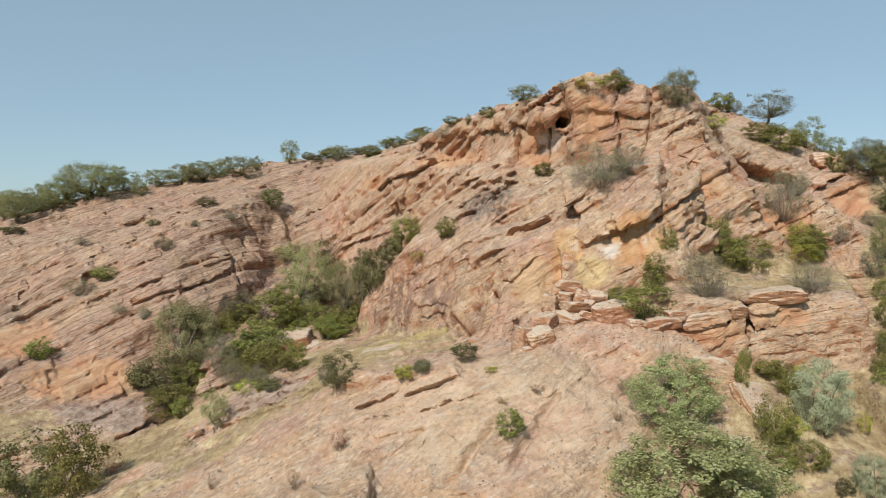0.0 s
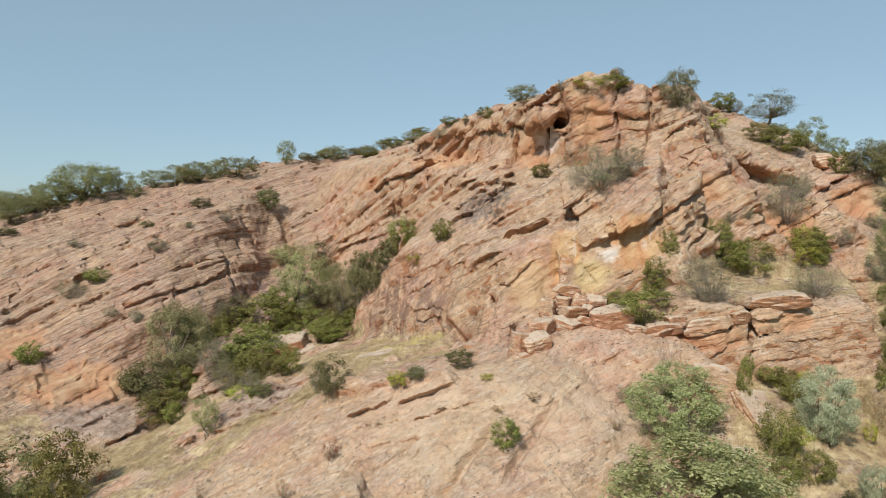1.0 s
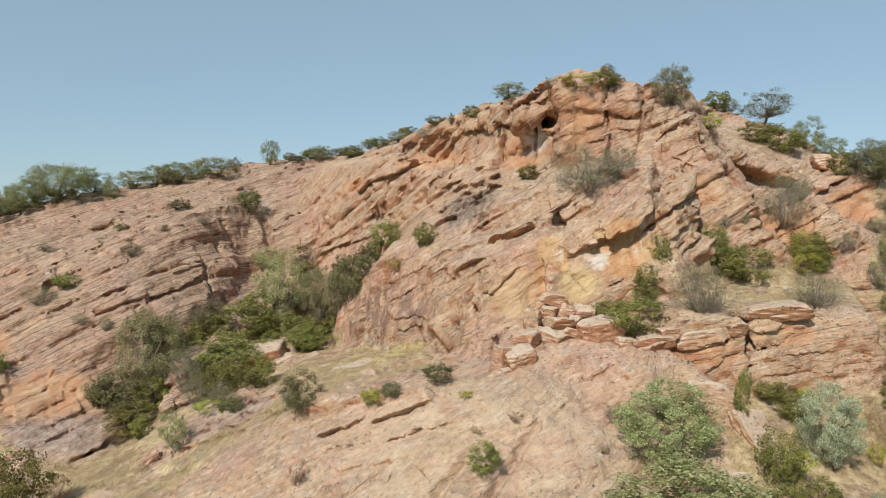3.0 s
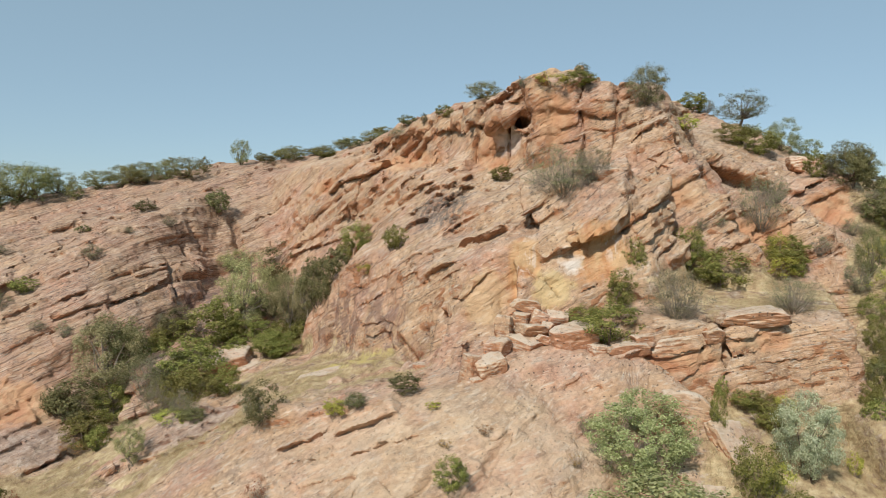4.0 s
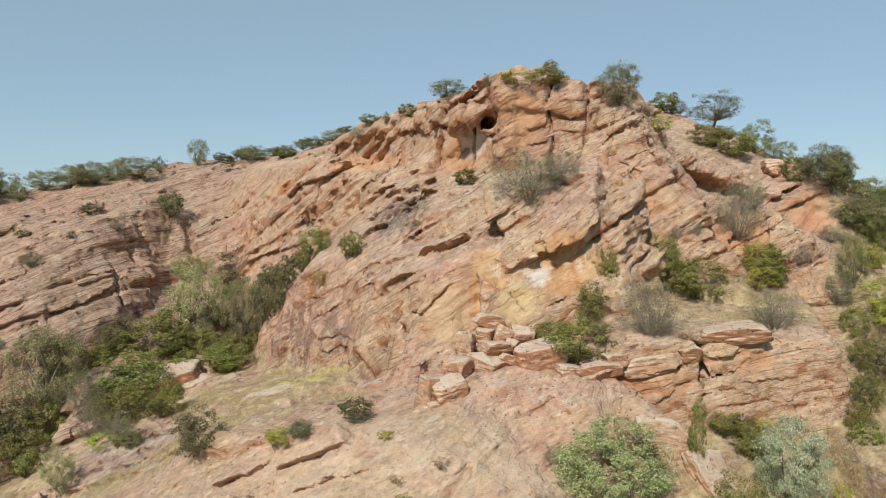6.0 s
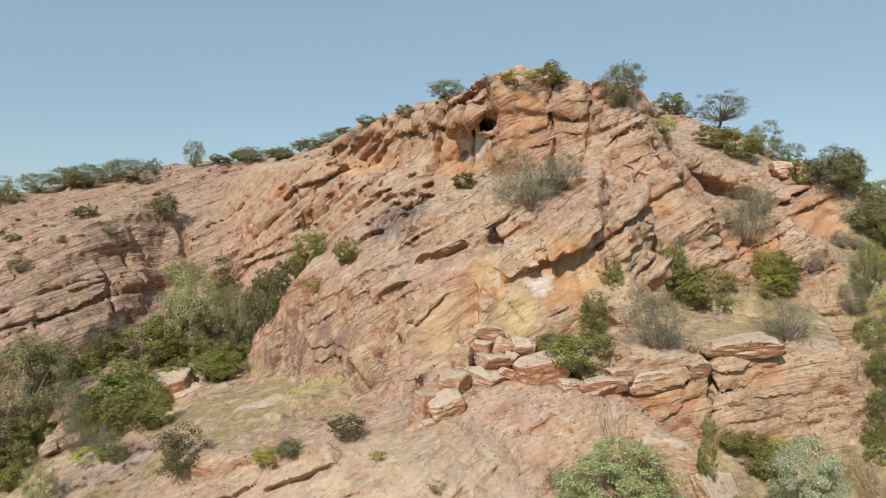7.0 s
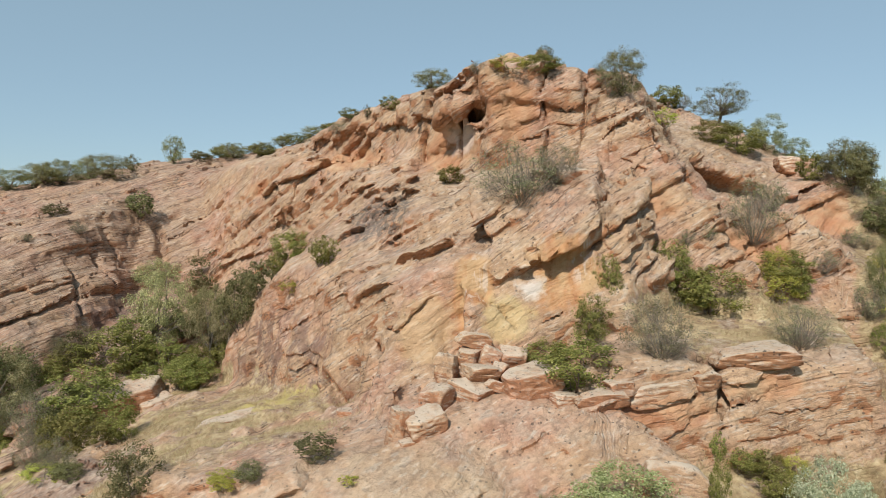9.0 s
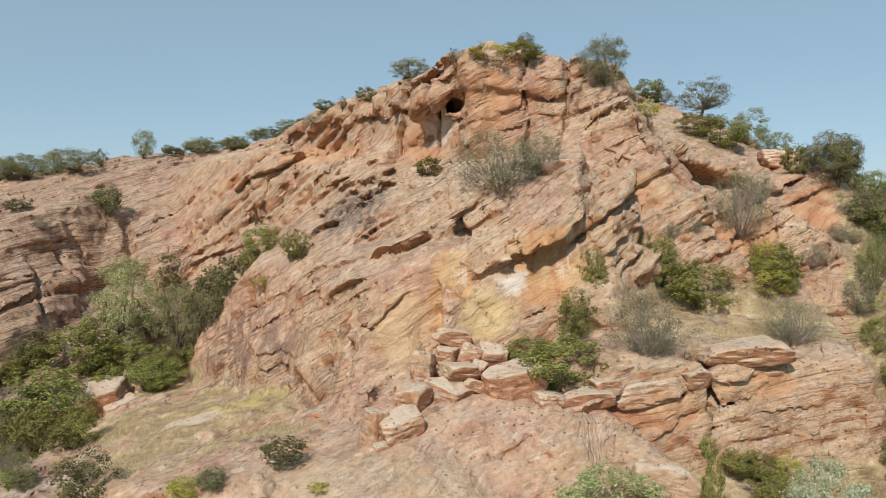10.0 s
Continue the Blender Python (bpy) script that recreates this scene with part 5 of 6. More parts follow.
# shelf plants
plant("dark_bush", -5.62, 38.36, 11.47, 2.44, 2.12, "on the dry grass shelf", "shelf plants", True)
plant("twig_shrub", -6.97, 41.94, 10.78, 1.44, 1.49, "on the dry grass shelf", "shelf plants")
plant("twig_shrub", -1.08, 36.54, 12.61, 1.44, 0.72, "on the dry grass shelf", "shelf plants")
plant("yellow_shrub", -2.03, 36.92, 12.15, 1.40, 0.72, "on the dry grass shelf", "shelf plants")
plant("dark_bush", 1.12, 37.15, 13.11, 1.72, 0.99, "on the dry grass shelf", "shelf plants")
# knoll plants
plant("oak_brush", 3.00, 31.11, 10.74, 1.61, 1.50, "on bare rock", "knoll plants", True)
plant("dry_bush", 2.79, 33.09, 11.82, 0.91, 0.41, "on bare rock", "knoll plants")
plant("dry_bush", -5.01, 34.11, 9.29, 1.29, 1.22, "on bare rock", "knoll plants")
plant("dry_bush", -6.77, 32.10, 8.09, 0.72, 1.26, "on bare rock", "knoll plants")
plant("dry_bush", -11.43, 34.96, 7.03, 0.60, 1.06, "on bare rock", "knoll plants")
plant("dry_bush", 4.38, 33.14, 12.31, 0.85, 0.47, "on bare rock", "knoll plants")
plant("yellow_shrub", 2.41, 35.20, 12.82, 0.91, 0.38, "on bare rock", "knoll plants")
# gully plants
plant("dark_bush", -25.67, 44.04, 2.80, 5.32, 4.73, "in the gully", "gully plants", True)
plant("oak_brush", -21.90, 42.21, 3.93, 4.37, 4.91, "in the gully", "gully plants", True)
plant("dry_bush", -20.70, 43.99, 4.60, 1.90, 1.97, "in the gully", "gully plants")
# slope plants
plant("dark_bush", -26.25, 79.34, 22.35, 2.44, 1.26, "in cracks of the rock slope", "slope plants")
plant("twig_shrub", -26.10, 67.18, 17.95, 2.41, 1.43, "in cracks of the rock slope", "slope plants")
plant("oak_brush", -30.88, 64.54, 15.27, 2.87, 1.49, "in cracks of the rock slope", "slope plants")
plant("twig_shrub", -31.95, 62.79, 14.10, 2.90, 1.67, "in cracks of the rock slope", "slope plants")
plant("oak_brush", -32.58, 57.01, 9.47, 2.54, 1.93, "in cracks of the rock slope", "slope plants")
plant("dark_bush", -29.22, 72.21, 20.20, 1.60, 0.77, "in cracks of the rock slope", "slope plants")
plant("dark_bush", -19.44, 81.48, 22.28, 3.06, 2.74, "in cracks of the rock slope", "slope plants")
plant("dark_bush", -46.69, 77.29, 19.36, 3.17, 0.96, "in cracks of the rock slope", "slope plants")
plant("twig_shrub", -34.86, 68.97, 18.44, 1.77, 0.73, "in cracks of the rock slope", "slope plants")
plant("twig_shrub", -27.56, 60.85, 12.69, 1.56, 0.87, "in cracks of the rock slope", "slope plants")
plant("twig_shrub", -25.06, 59.70, 12.35, 1.33, 1.38, "in cracks of the rock slope", "slope plants")
plant("twig_shrub", -24.49, 70.57, 20.19, 1.33, 0.62, "in cracks of the rock slope", "slope plants")
plant("twig_shrub", -21.74, 73.55, 20.78, 1.88, 1.04, "in cracks of the rock slope", "slope plants")
# ridge plants
plant("juniper_tree", -47.80, 80.23, 20.98, 5.48, 3.65, "on the ridge crest", "ridge plants", True)
plant("juniper_tree", -50.66, 90.46, 22.18, 5.09, 3.57, "on the ridge crest", "ridge plants", True)
plant("juniper_tree", -44.00, 83.92, 23.01, 4.29, 3.31, "on the ridge crest", "ridge plants", True)
plant("juniper_tree", -41.91, 84.40, 23.50, 7.92, 4.83, "on the ridge crest", "ridge plants", True)
plant("juniper_tree", -39.25, 87.39, 24.51, 4.77, 3.10, "on the ridge crest", "ridge plants", True)
plant("juniper_tree", -36.29, 85.76, 23.75, 2.63, 2.37, "on the ridge crest", "ridge plants")
plant("juniper_tree", -35.56, 89.77, 25.20, 4.13, 2.48, "on the ridge crest", "ridge plants")
plant("juniper_tree", -33.27, 91.26, 25.58, 4.67, 2.70, "on the ridge crest", "ridge plants", True)
plant("juniper_tree", -29.89, 89.77, 25.91, 5.66, 2.66, "on the ridge crest", "ridge plants", True)
plant("juniper_tree", -25.47, 89.94, 26.49, 5.36, 2.84, "on the ridge crest", "ridge plants", True)
plant("dark_bush", -52.17, 91.21, 22.12, 6.23, 2.70, "on the ridge crest", "ridge plants", True)
plant("dark_bush", -54.31, 89.97, 21.53, 3.84, 2.67, "on the ridge crest", "ridge plants")
plant("dark_bush", -44.36, 82.72, 22.45, 3.53, 1.63, "on the ridge crest", "ridge plants")
plant("pine_tree", -24.57, 94.68, 27.42, 2.10, 2.24, "on the ridge crest", "ridge plants")
plant("juniper_tree", -20.79, 97.32, 28.70, 2.73, 3.64, "on the ridge crest", "ridge plants")
plant("dark_bush", -19.08, 101.28, 29.53, 2.24, 1.30, "on the ridge crest", "ridge plants")
plant("juniper_tree", -13.90, 95.86, 29.17, 4.57, 2.08, "on the ridge crest", "ridge plants")
plant("juniper_tree", -8.65, 85.04, 28.54, 2.75, 1.51, "on the ridge crest", "ridge plants")
plant("juniper_tree", -6.63, 85.92, 29.51, 2.49, 1.27, "on the ridge crest", "ridge plants")
plant("juniper_tree", -2.94, 81.16, 29.74, 3.59, 1.36, "on the ridge crest", "ridge plants")
plant("twig_shrub", 0.05, 68.26, 28.62, 2.32, 1.01, "on the ridge crest", "ridge plants")
plant("pine_tree", 2.28, 65.69, 29.38, 0.67, 1.16, "on the ridge crest", "ridge plants")
plant("oak_brush", 3.95, 64.43, 29.86, 1.64, 1.14, "on the ridge crest", "ridge plants")
# summit plants
plant("juniper_tree", 6.94, 60.48, 30.62, 2.88, 1.60, "on the rocky summit", "summit plants")
plant("twig_shrub", 8.83, 52.03, 29.95, 1.41, 0.73, "on the rocky summit", "summit plants")
plant("yellow_shrub", 10.52, 51.31, 29.89, 3.05, 0.90, "on the rocky summit", "summit plants", True)
plant("oak_brush", 12.27, 51.03, 29.84, 2.60, 1.17, "on the rocky summit", "summit plants", True)
plant("pine_tree", 12.42, 51.18, 30.51, 1.22, 0.90, "on the rocky summit", "summit plants")
plant("juniper_tree", 16.74, 51.15, 28.58, 3.30, 3.06, "on the rocky summit", "summit plants", True)
plant("twig_shrub", 16.10, 51.04, 28.57, 1.99, 1.98, "on the rocky summit", "summit plants")
plant("oak_brush", 27.79, 71.95, 31.63, 3.06, 2.28, "on the rocky summit", "summit plants")
plant("twig_shrub", 29.57, 72.85, 31.77, 2.10, 1.41, "on the rocky summit", "summit plants")
plant("yellow_shrub", 22.13, 58.44, 27.98, 2.29, 1.44, "on the rocky summit", "summit plants")
# shoulder plants
plant("pine_tree", 32.11, 71.19, 30.50, 5.20, 3.39, "on the sandstone shoulder", "shoulder plants", True)
plant("oak_brush", 28.32, 64.09, 27.74, 3.82, 2.04, "on the sandstone shoulder", "shoulder plants", True)
plant("oak_brush", 30.21, 63.78, 26.81, 4.89, 2.59, "on the sandstone shoulder", "shoulder plants", True)
plant("juniper_tree", 33.51, 66.04, 27.15, 3.37, 3.26, "on the sandstone shoulder", "shoulder plants", True)
plant("juniper_tree", 35.67, 65.98, 26.63, 2.58, 1.98, "on the sandstone shoulder", "shoulder plants")
plant("oak_brush", 29.48, 53.70, 24.13, 1.92, 1.99, "on the sandstone shoulder", "shoulder plants")
plant("pine_tree", 31.47, 55.74, 24.90, 0.95, 1.28, "on the sandstone shoulder", "shoulder plants")
plant("dark_bush", 31.38, 52.63, 23.96, 3.14, 2.60, "on the sandstone shoulder", "shoulder plants", True)
plant("juniper_tree", 38.59, 62.63, 24.42, 3.20, 2.77, "on the sandstone shoulder", "shoulder plants", True)
# summit plants
plant("oak_brush", 7.20, 51.87, 23.70, 1.77, 1.19, "on the rocky summit", "summit plants")
plant("twig_shrub", 9.82, 44.26, 22.39, 4.90, 2.93, "on the rocky summit", "summit plants", True)
plant("twig_shrub", 11.71, 44.87, 23.48, 3.06, 1.98, "on the rocky summit", "summit plants", True)
# shoulder plants
plant("twig_shrub", 21.88, 46.07, 20.64, 3.54, 3.34, "on the sandstone shoulder", "shoulder plants", True)
plant("twig_shrub", 23.15, 46.85, 22.16, 2.00, 1.66, "on the sandstone shoulder", "shoulder plants")
# bench plants
plant("oak_brush", 13.66, 42.56, 20.22, 1.82, 0.98, "on the grassy bench", "bench plants")
plant("oak_brush", 12.97, 41.37, 18.08, 1.63, 2.20, "on the grassy bench", "bench plants", True)
plant("oak_brush", 11.84, 39.74, 16.65, 1.90, 2.12, "on the grassy bench", "bench plants", True)
plant("oak_brush", 16.64, 43.72, 18.56, 2.62, 2.32, "on the grassy bench", "bench plants", True)
plant("oak_brush", 18.02, 42.47, 17.49, 3.63, 2.26, "on the grassy bench", "bench plants", True)
plant("oak_brush", 17.12, 43.17, 17.73, 2.21, 1.91, "on the grassy bench", "bench plants", True)
plant("twig_shrub", 14.12, 38.21, 16.29, 3.60, 2.51, "on the grassy bench", "bench plants", True)
plant("twig_shrub", 13.74, 41.72, 17.47, 1.78, 1.48, "on the grassy bench", "bench plants")
plant("oak_brush", 10.82, 38.31, 15.18, 3.81, 2.11, "on the grassy bench", "bench plants", True)
plant("oak_brush", 10.03, 40.02, 15.51, 2.06, 1.42, "on the grassy bench", "bench plants", True)
plant("yellow_shrub", 21.92, 43.88, 17.69, 2.63, 1.95, "on the grassy bench", "bench plants", True)
plant("oak_brush", 22.61, 44.24, 18.72, 3.02, 1.72, "on the grassy bench", "bench plants", True)
plant("twig_shrub", 24.40, 44.20, 19.14, 1.66, 1.10, "on the grassy bench", "bench plants")
plant("twig_shrub", 20.11, 38.98, 16.49, 3.00, 1.87, "on the grassy bench", "bench plants", True)
plant("twig_shrub", 25.82, 42.84, 17.20, 1.98, 1.75, "on the grassy bench", "bench plants")
# shoulder plants
plant("twig_shrub", 18.60, 43.92, 20.64, 0.97, 0.86, "on the sandstone shoulder", "shoulder plants")
plant("twig_shrub", 17.60, 44.01, 20.47, 1.13, 0.78, "on the sandstone shoulder", "shoulder plants")
plant("twig_shrub", 30.37, 50.82, 20.14, 1.74, 1.17, "on the sandstone shoulder", "shoulder plants")
# foot plants
plant("pale_shrub", 10.45, 31.90, 10.81, 4.53, 3.65, "at the foot of the ledge", "foot plants", True)
plant("silver_shrub", 17.64, 32.97, 10.42, 3.07, 3.89, "at the foot of the ledge", "foot plants", True)
plant("pale_shrub", 10.06, 27.25, 8.08, 7.54, 4.64, "at the foot of the ledge", "foot plants", True)
plant("oak_brush", 14.21, 30.39, 10.39, 2.10, 2.72, "at the foot of the ledge", "foot plants", True)
plant("yellow_shrub", 14.92, 30.36, 10.64, 1.57, 1.63, "at the foot of the ledge", "foot plants", True)
plant("oak_brush", 14.20, 29.59, 9.69, 1.53, 1.32, "at the foot of the ledge", "foot plants", True)
plant("oak_brush", 15.40, 29.39, 9.85, 1.77, 1.47, "at the foot of the ledge", "foot plants", True)
plant("oak_brush", 13.64, 32.47, 12.55, 0.84, 1.97, "at the foot of the ledge", "foot plants", True)
plant("oak_brush", 16.50, 36.64, 12.38, 1.89, 1.11, "at the foot of the ledge", "foot plants", True)
plant("oak_brush", 17.20, 35.36, 11.66, 1.82, 1.39, "at the foot of the ledge", "foot plants", True)
plant("twig_shrub", 8.77, 33.78, 12.03, 1.05, 0.96, "at the foot of the ledge", "foot plants")
plant("dry_bush", 7.74, 31.75, 11.36, 0.55, 0.74, "at the foot of the ledge", "foot plants")
plant("silver_shrub", 17.81, 29.27, 8.62, 1.77, 2.20, "at the foot of the ledge", "foot plants", True)
plant("dark_bush", 16.18, 28.47, 9.16, 0.89, 0.87, "at the foot of the ledge", "foot plants")
# flank plants
plant("yellow_shrub", 19.88, 33.43, 10.24, 0.86, 1.19, "on the wooded flank", "flank plants")
plant("oak_brush", 23.03, 36.58, 13.13, 1.57, 1.95, "on the wooded flank", "flank plants", True)
plant("oak_brush", 21.98, 35.02, 11.74, 1.51, 1.56, "on the wooded flank", "flank plants")
# shoulder plants
plant("juniper_tree", 31.39, 52.45, 23.61, 3.93, 3.19, "on the sandstone shoulder", "shoulder plants", True)
plant("twig_shrub", 30.41, 53.21, 23.99, 2.03, 2.26, "on the sandstone shoulder", "shoulder plants", True)
# flank plants
plant("juniper_tree", 26.65, 42.97, 17.96, 1.92, 3.13, "on the wooded flank", "flank plants", True)
plant("twig_shrub", 26.02, 42.83, 16.97, 1.36, 1.13, "on the wooded flank", "flank plants")
plant("oak_brush", 26.23, 42.19, 15.55, 1.61, 1.67, "on the wooded flank", "flank plants", True)
plant("oak_brush", 22.88, 36.87, 14.92, 1.31, 1.59, "on the wooded flank", "flank plants", True)
plant("dark_bush", 22.94, 36.68, 13.54, 1.31, 1.35, "on the wooded flank", "flank plants", True)
plant("oak_brush", 22.24, 35.92, 12.41, 1.27, 1.53, "on the wooded flank", "flank plants", True)
plant("oak_brush", 32.86, 50.31, 20.08, 2.05, 2.48, "on the wooded flank", "flank plants", True)
plant("twig_shrub", 31.24, 50.79, 20.07, 1.38, 0.93, "on the wooded flank", "flank plants")
plant("twig_shrub", 31.47, 51.62, 21.68, 1.19, 0.80, "on the wooded flank", "flank plants")
plant("twig_shrub", 32.43, 51.76, 22.34, 1.55, 0.95, "on the wooded flank", "flank plants")
# bench plants
plant("oak_brush", 15.45, 43.30, 18.54, 1.33, 1.66, "on the grassy bench", "bench plants", True)
plant("oak_brush", 13.03, 41.32, 17.80, 0.99, 1.28, "on the grassy bench", "bench plants")
plant("yellow_shrub", 21.95, 44.13, 18.42, 1.96, 2.32, "on the grassy bench", "bench plants", True)
plant("oak_brush", 23.20, 43.91, 17.91, 1.40, 1.74, "on the grassy bench", "bench plants", True)
# shelf plants
plant("yellow_shrub", -1.94, 36.88, 12.23, 1.38, 0.82, "on the dry grass shelf", "shelf plants", True)
plant("dark_bush", -1.07, 36.54, 12.58, 0.98, 0.73, "on the dry grass shelf", "shelf plants")
# gully plants
plant("oak_brush", -18.98, 62.89, 9.87, 3.62, 2.50, "in the gully", "gully plants", True)
plant("dark_bush", -16.07, 57.59, 8.92, 4.02, 3.03, "in the gully", "gully plants", True)
plant("oak_brush", -15.15, 59.31, 9.81, 3.05, 2.37, "in the gully", "gully plants", True)
plant("oak_brush", -16.20, 56.00, 8.11, 2.80, 2.19, "in the gully", "gully plants", True)
plant("dark_bush", -12.32, 53.99, 9.31, 2.33, 1.38, "in the gully", "gully plants", True)
plant("twig_shrub", -19.24, 64.24, 11.96, 2.89, 1.71, "in the gully", "gully plants", True)
plant("oak_brush", -9.76, 59.57, 10.77, 3.44, 2.38, "in the gully", "gully plants", True)
plant("oak_brush", -9.28, 62.03, 11.30, 3.27, 2.11, "in the gully", "gully plants", True)
plant("oak_brush", -13.37, 62.63, 11.53, 2.90, 1.71, "in the gully", "gully plants", True)
# foot plants
plant("oak_brush", 15.56, 36.66, 12.87, 0.76, 1.10, "at the foot of the ledge", "foot plants")
plant("oak_brush", 17.35, 36.50, 12.16, 1.49, 1.10, "at the foot of the ledge", "foot plants", True)
plant("yellow_shrub", 18.33, 36.40, 12.16, 1.27, 1.10, "at the foot of the ledge", "foot plants", True)
# gully plants
plant("dark_bush", -21.13, 61.29, 9.95, 3.68, 3.82, "in the gully", "gully plants", True)
plant("dark_bush", -17.64, 63.30, 11.80, 3.24, 2.80, "in the gully", "gully plants", True)
plant("oak_brush", -14.05, 64.17, 12.30, 3.80, 3.38, "in the gully", "gully plants", True)
plant("oak_brush", -12.28, 60.34, 10.38, 2.56, 2.13, "in the gully", "gully plants")
plant("twig_shrub", -14.24, 58.27, 9.29, 2.97, 2.57, "in the gully", "gully plants", True)
plant("twig_shrub", -14.57, 50.29, 8.54, 2.59, 2.69, "in the gully", "gully plants", True)
plant("oak_brush", -20.01, 56.60, 6.65, 3.41, 3.03, "in the gully", "gully plants", True)
plant("dark_bush", -20.06, 60.97, 8.54, 3.14, 3.26, "in the gully", "gully plants", True)
plant("dark_bush", -11.27, 65.88, 13.14, 3.34, 3.47, "in the gully", "gully plants", True)
plant("juniper", -6.89, 60.36, 13.47, 3.10, 3.75, "in the gully", "gully plants", True)
plant("dark_bush", -7.26, 68.36, 15.32, 2.92, 3.03, "in the gully", "gully plants")
plant("juniper", -9.50, 66.73, 13.51, 3.40, 3.53, "in the gully", "gully plants", True)
plant("oak_brush", -18.87, 51.03, 6.32, 1.76, 1.82, "in the gully", "gully plants")
plant("oak_brush", -12.83, 58.03, 9.21, 1.79, 1.34, "in the gully", "gully plants")
# ridge plants
plant("juniper_tree", -52.64, 85.84, 21.05, 4.40, 3.73, "on the ridge crest", "ridge plants", True)
plant("juniper_tree", -45.16, 82.98, 22.26, 4.25, 3.77, "on the ridge crest", "ridge plants", True)
plant("juniper_tree", -39.72, 84.00, 23.81, 4.30, 4.14, "on the ridge crest", "ridge plants", True)
plant("juniper_tree", -31.15, 88.93, 25.71, 3.79, 2.63, "on the ridge crest", "ridge plants")
plant("juniper_tree", -29.21, 95.19, 26.72, 4.05, 2.82, "on the ridge crest", "ridge plants")
plant("dark_bush", -12.01, 98.96, 30.09, 2.53, 1.17, "on the ridge crest", "ridge plants")
# gully plants
plant("oak_brush", -12.68, 50.79, 9.27, 3.98, 2.85, "in the gully", "gully plants", True)
plant("oak_brush", -10.64, 51.12, 9.82, 2.48, 2.25, "in the gully", "gully plants", True)
plant("twig_shrub", -12.70, 48.23, 9.18, 1.99, 1.77, "in the gully", "gully plants", True)
plant("dark_bush", -11.45, 46.84, 9.16, 1.64, 1.13, "in the gully", "gully plants", True)
# ridge plants
plant("oak_brush", -8.65, 85.04, 28.54, 3.04, 1.17, "on the ridge crest", "ridge plants")
plant("dark_bush", -5.76, 87.06, 29.84, 3.41, 1.29, "on the ridge crest", "ridge plants")
plant("oak_brush", -3.07, 100.03, 32.87, 3.40, 1.38, "on the ridge crest", "ridge plants")
plant("oak_brush", -15.81, 100.80, 29.81, 4.29, 1.59, "on the ridge crest", "ridge plants")
plant("dark_bush", -16.68, 94.44, 28.74, 2.89, 1.12, "on the ridge crest", "ridge plants")
plant("dark_bush", 0.87, 69.09, 29.87, 2.11, 0.95, "on the ridge crest", "ridge plants")
# ---- rocks ----
PALE_BLOCK = "pale angular sandstone block wedged in a rock pile"
rock(7.17, 40.75, 16.70, 1.35, 1.1, 0.62, 20, 8, 0, 0, PALE_BLOCK)
rock(6.92, 40.35, 16.10, 1.1, 0.95, 0.66, 60, -6, 5, 1, PALE_BLOCK)
rock(7.78, 40.15, 16.12, 0.86, 0.8, 0.84, 10, 24, 0, 2, PALE_BLOCK)
rock(7.21, 39.25, 15.60, 1.85, 1.3, 0.72, 100, 4, 3, 3, "flat grey-topped sandstone block with an open crack beneath")
rock(8.02, 39.1, 15.62, 0.55, 0.7, 0.75, 40, -12, 0, 4, PALE_BLOCK)
rock(8.95, 38.25, 15.42, 2.05, 1.6, 1.25, 15, -10, 4, 1, "large faceted pale sandstone boulder beside a green bush")
rock(5.95, 39.85, 15.70, 0.9, 0.9, 1.35, 70, 8, 0, 2, PALE_BLOCK)
rock(6.80, 38.65, 14.95, 1.75, 1.3, 0.95, 130, -8, 0, 4, PALE_BLOCK)
rock(7.70, 38.45, 15.30, 0.7, 0.6, 0.42, 30, 22, 0, 0, PALE_BLOCK)
rock(8.75, 40.5, 15.85, 1.3, 1.1, 1.25, 80, -18, 0, 3, "yellow-stained sandstone block leaning on the pile")
rock(10.12, 37.55, 14.95, 1.05, 0.9, 0.55, 25, 6, 0, 2, PALE_BLOCK)
rock(10.20, 37.45, 14.40, 0.85, 0.8, 0.6, 75, 0, 0, 1, PALE_BLOCK)
rock(4.95, 37.05, 14.38, 1.55, 1.3, 0.8, 25, -16, 6, 2, "rough grey-topped boulder overhanging a dark gap")
rock(4.05, 37.1, 14.15, 0.75, 0.9, 1.6, 40, 6, 0, 1, PALE_BLOCK)
rock(4.40, 36.55, 13.55, 0.6, 0.6, 0.75, 10, -8, 0, 3, PALE_BLOCK)
rock(5.45, 38.2, 14.75, 1.3, 1.1, 1.25, 55, 6, 0, 4, PALE_BLOCK)
rock(9.45, 42.0, 17.05, 1.0, 0.9, 0.5, 15, -28, 0, 3, "yellow-stained sandstone block leaning on the pile")
rock(12.19, 37.28, 15.43, 1.10, 0.88, 0.58, 5, -4, 0, 3, "flat tan sandstone slab lying on the ledge", "ledge slabs", "rock_slab")
rock(11.44, 37.04, 15.08, 1.93, 0.97, 0.58, 8, -3, 0, 0, "flat tan sandstone slab lying on the ledge", "ledge slabs", "rock_slab")
rock(13.67, 37.43, 15.23, 2.57, 1.28, 0.91, 4, -8, 0, 2, "flat tan sandstone slab lying on the ledge", "ledge slabs", "rock_slab")
rock(17.55, 37.75, 16.42, 3.1, 1.8, 0.78, -2, -5, 0, 0, "thick pale sandstone capstone spotted with black lichen", "capstones", "cap_rock")
rock(15.40, 37.27, 15.56, 1.19, 0.84, 0.77, 10, -4, 0, 4, "flat tan sandstone slab lying on the ledge", "ledge slabs", "rock_slab")
rock(12.57, 46.2, 23.35, 2.6, 2.3, 1.9, 25, -8, 6, 3, "rounded tan sandstone outcrop beside a grey shrub", "summit rocks", "boulder")
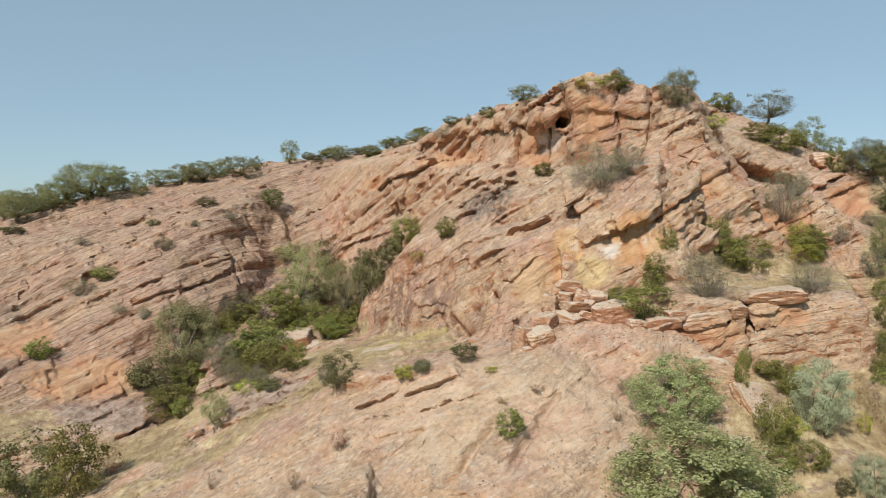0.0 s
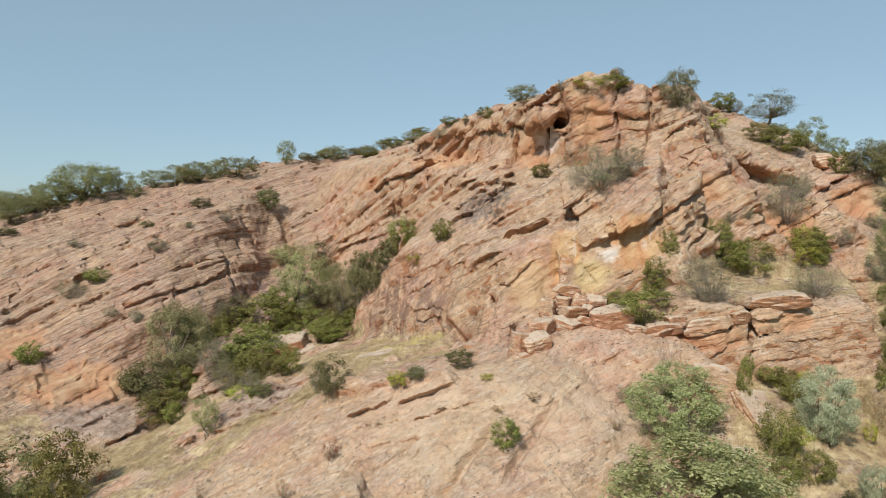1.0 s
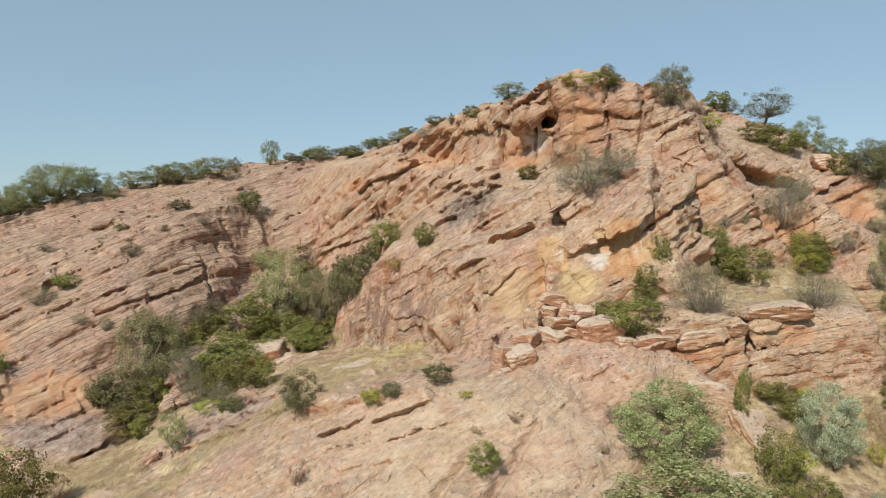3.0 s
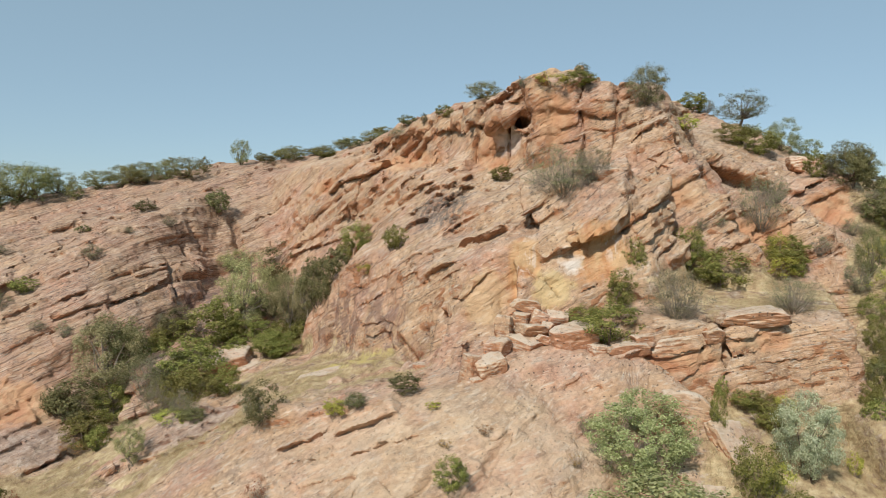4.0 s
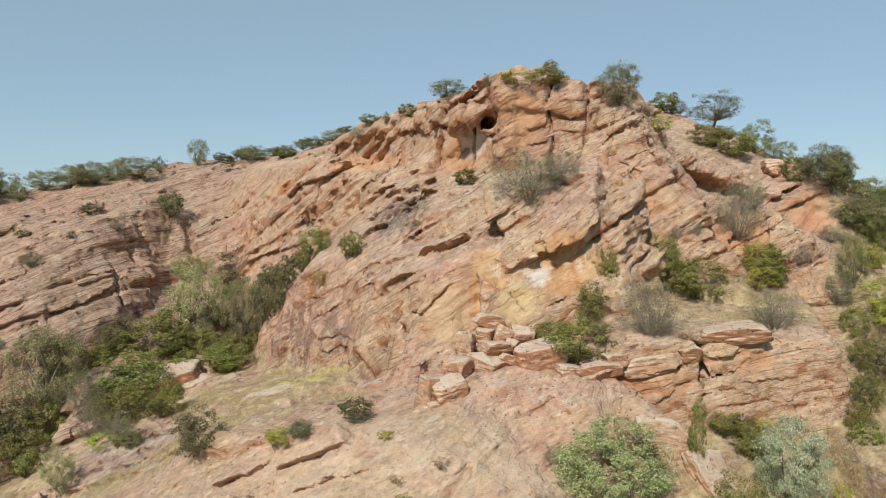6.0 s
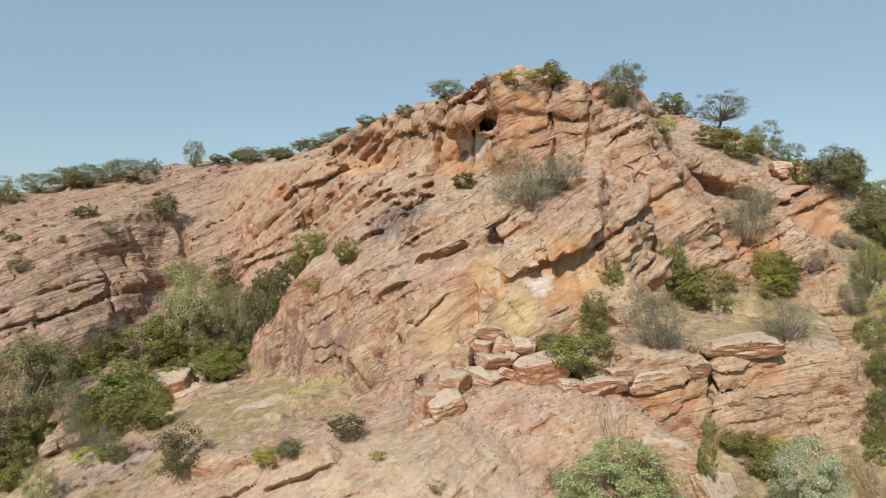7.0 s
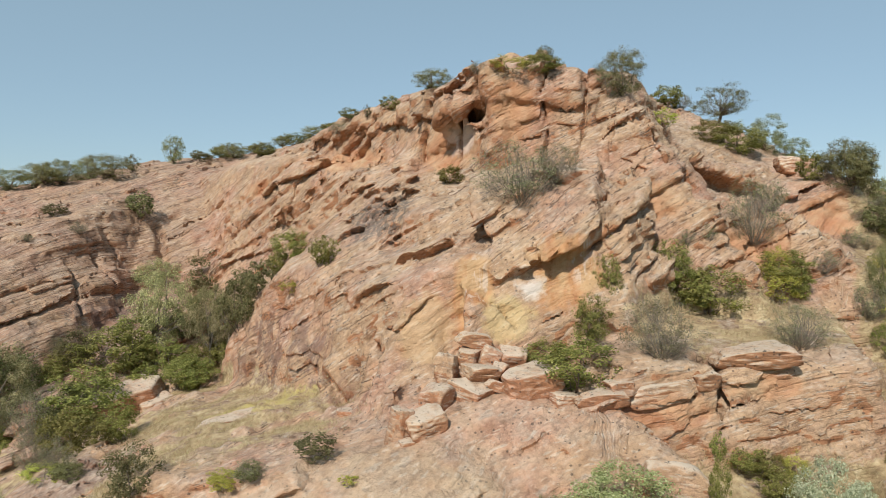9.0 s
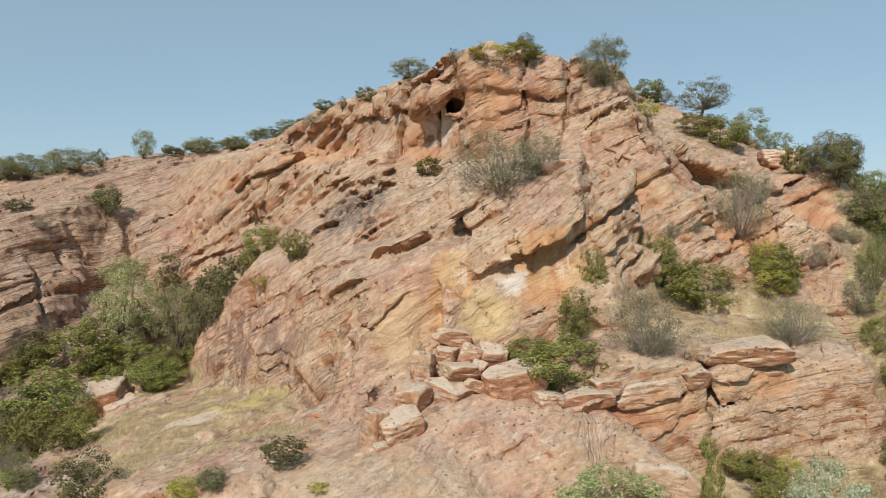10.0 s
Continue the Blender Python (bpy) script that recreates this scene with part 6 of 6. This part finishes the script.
rock(-12.6, 58.9, 9.9, 4.2, 2.8, 2.9, 24, -16, 6, 3, "rough tan rock outcrop among green bushes", "gully rocks", "boulder")
rock(-11.0, 58.3, 10.0, 2.2, 1.8, 1.2, 50, -14, 0, 2, "rough tan rock outcrop among green bushes", "gully rocks", "boulder")
rock(-3.6, 47.6, 11.75, 4.2, 2.0, 0.7, 8, -8, 0, 0, "low bedded sandstone slab set in dry grass", "shelf slabs", "rock_slab")
rock(1.79, 43.38, 13.05, 0.71, 0.71, 0.49, 0, 0, 0, 1, "low bedded sandstone slab set in dry grass", "shelf slabs", "rock_slab")
rock(30.79, 57.64, 25.48, 2.58, 2.06, 1.10, 0, 4, 0, 2, "thick pale sandstone capstone spotted with black lichen", "capstones", "cap_rock")
rock(14.15, 32.3, 12.1, 1.7, 0.6, 1.9, 20, 6, -38, 3, "pale sandstone slab leaning on the slope")
rock(12.8, 30.8, 10.3, 1.3, 0.55, 1.5, 10, 4, -35, 2, "pale sandstone slab leaning on the slope")
rock(12.7, 33.5, 12.8, 2.5, 1.5, 1.7, -15, 14, -22, 4, "rough pale rock knob behind a green shrub")
rock(12.1, 31.2, 10.75, 0.75, 0.4, 1.4, 20, -6, -32, 1, "pale sandstone slab leaning on the slope")
rock(30.73, 57.35, 25.38, 2.25, 1.80, 1.13, 0, 0, 0, 2, "thick pale sandstone capstone spotted with black lichen", "capstones", "cap_rock")

# brush covering the east flank
flank_rng = np.random.default_rng(5)
sites = np.nonzero((px > 26.3 + np.maximum(0, py - 42) * 0.62) & (py > 34) & (py < 70) & (px < 48))[0]
for n, i in enumerate(flank_rng.choice(sites, 46, replace=False)):
    kind = ("oak_brush", "oak_brush", "dark_bush", "yellow_shrub", "twig_shrub", "juniper_tree")[n % 6]
    size = flank_rng.uniform(0.9, 2.0) * (1.4 if kind == "juniper_tree" else 1)
    plant(kind, float(px[i]), float(py[i]), float(pz[i]), size * 1.25, size, "on the wooded flank", "flank plants", n % 3 == 0)

# ---- dry grass on the earthy ground ----
def grass_material():
    m, t, b = material("dry_grass", 0.8)
    isle = t.nodes.new("ShaderNodeNewGeometry").outputs["Random Per Island"]
    plug(t, ramp(t, isle, [(0.0, (0.30, 0.22, 0.12)), (0.5, (0.45, 0.36, 0.215)), (0.85, (0.56, 0.47, 0.30)), (1.0, (0.36, 0.36, 0.17))]), b.inputs["Base Color"])
    return m


def grass(count):
    rng = np.random.default_rng(12)
    earth = soil(px, py, pz)
    patchy = waves(px * 0.6, py * 0.6, pz * 0.6, 91) * 0.7 + 0.3 * waves(px * 2, py * 2, pz * 2, 92)
    chance = earth * np.clip((patchy - 0.36) * 5, 0, 1) * (py < 75) * (py / 40) ** 2
    pick = rng.choice(len(px), count, p=chance / chance.sum())
    n = count * 7
    base = np.repeat(np.stack([px, py, pz], 1)[pick], 7, 0) + rng.normal(size=(n, 3)) * (0.13, 0.13, 0.0)
    g = rng.uniform(0, 2 * np.pi, n)
    tall = rng.uniform(0.06, 0.2, n)
    side = np.stack([np.cos(g), np.sin(g), g * 0], 1) * 0.0085
    tip = base + np.stack([np.sin(g) * tall * 0.9, np.cos(g) * tall * 0.9, tall], 1)
    base[:, 2] -= 0.05
    verts = np.stack([base - side, base + side, tip], 1).reshape(-1, 3)
    return mesh_object("dry_grass", verts, np.arange(n * 3).reshape(n, 3), grass_material(), False)


tagged(grass(38000), "straw-coloured dry grass tufts on earth", "grass", kind="stuff")
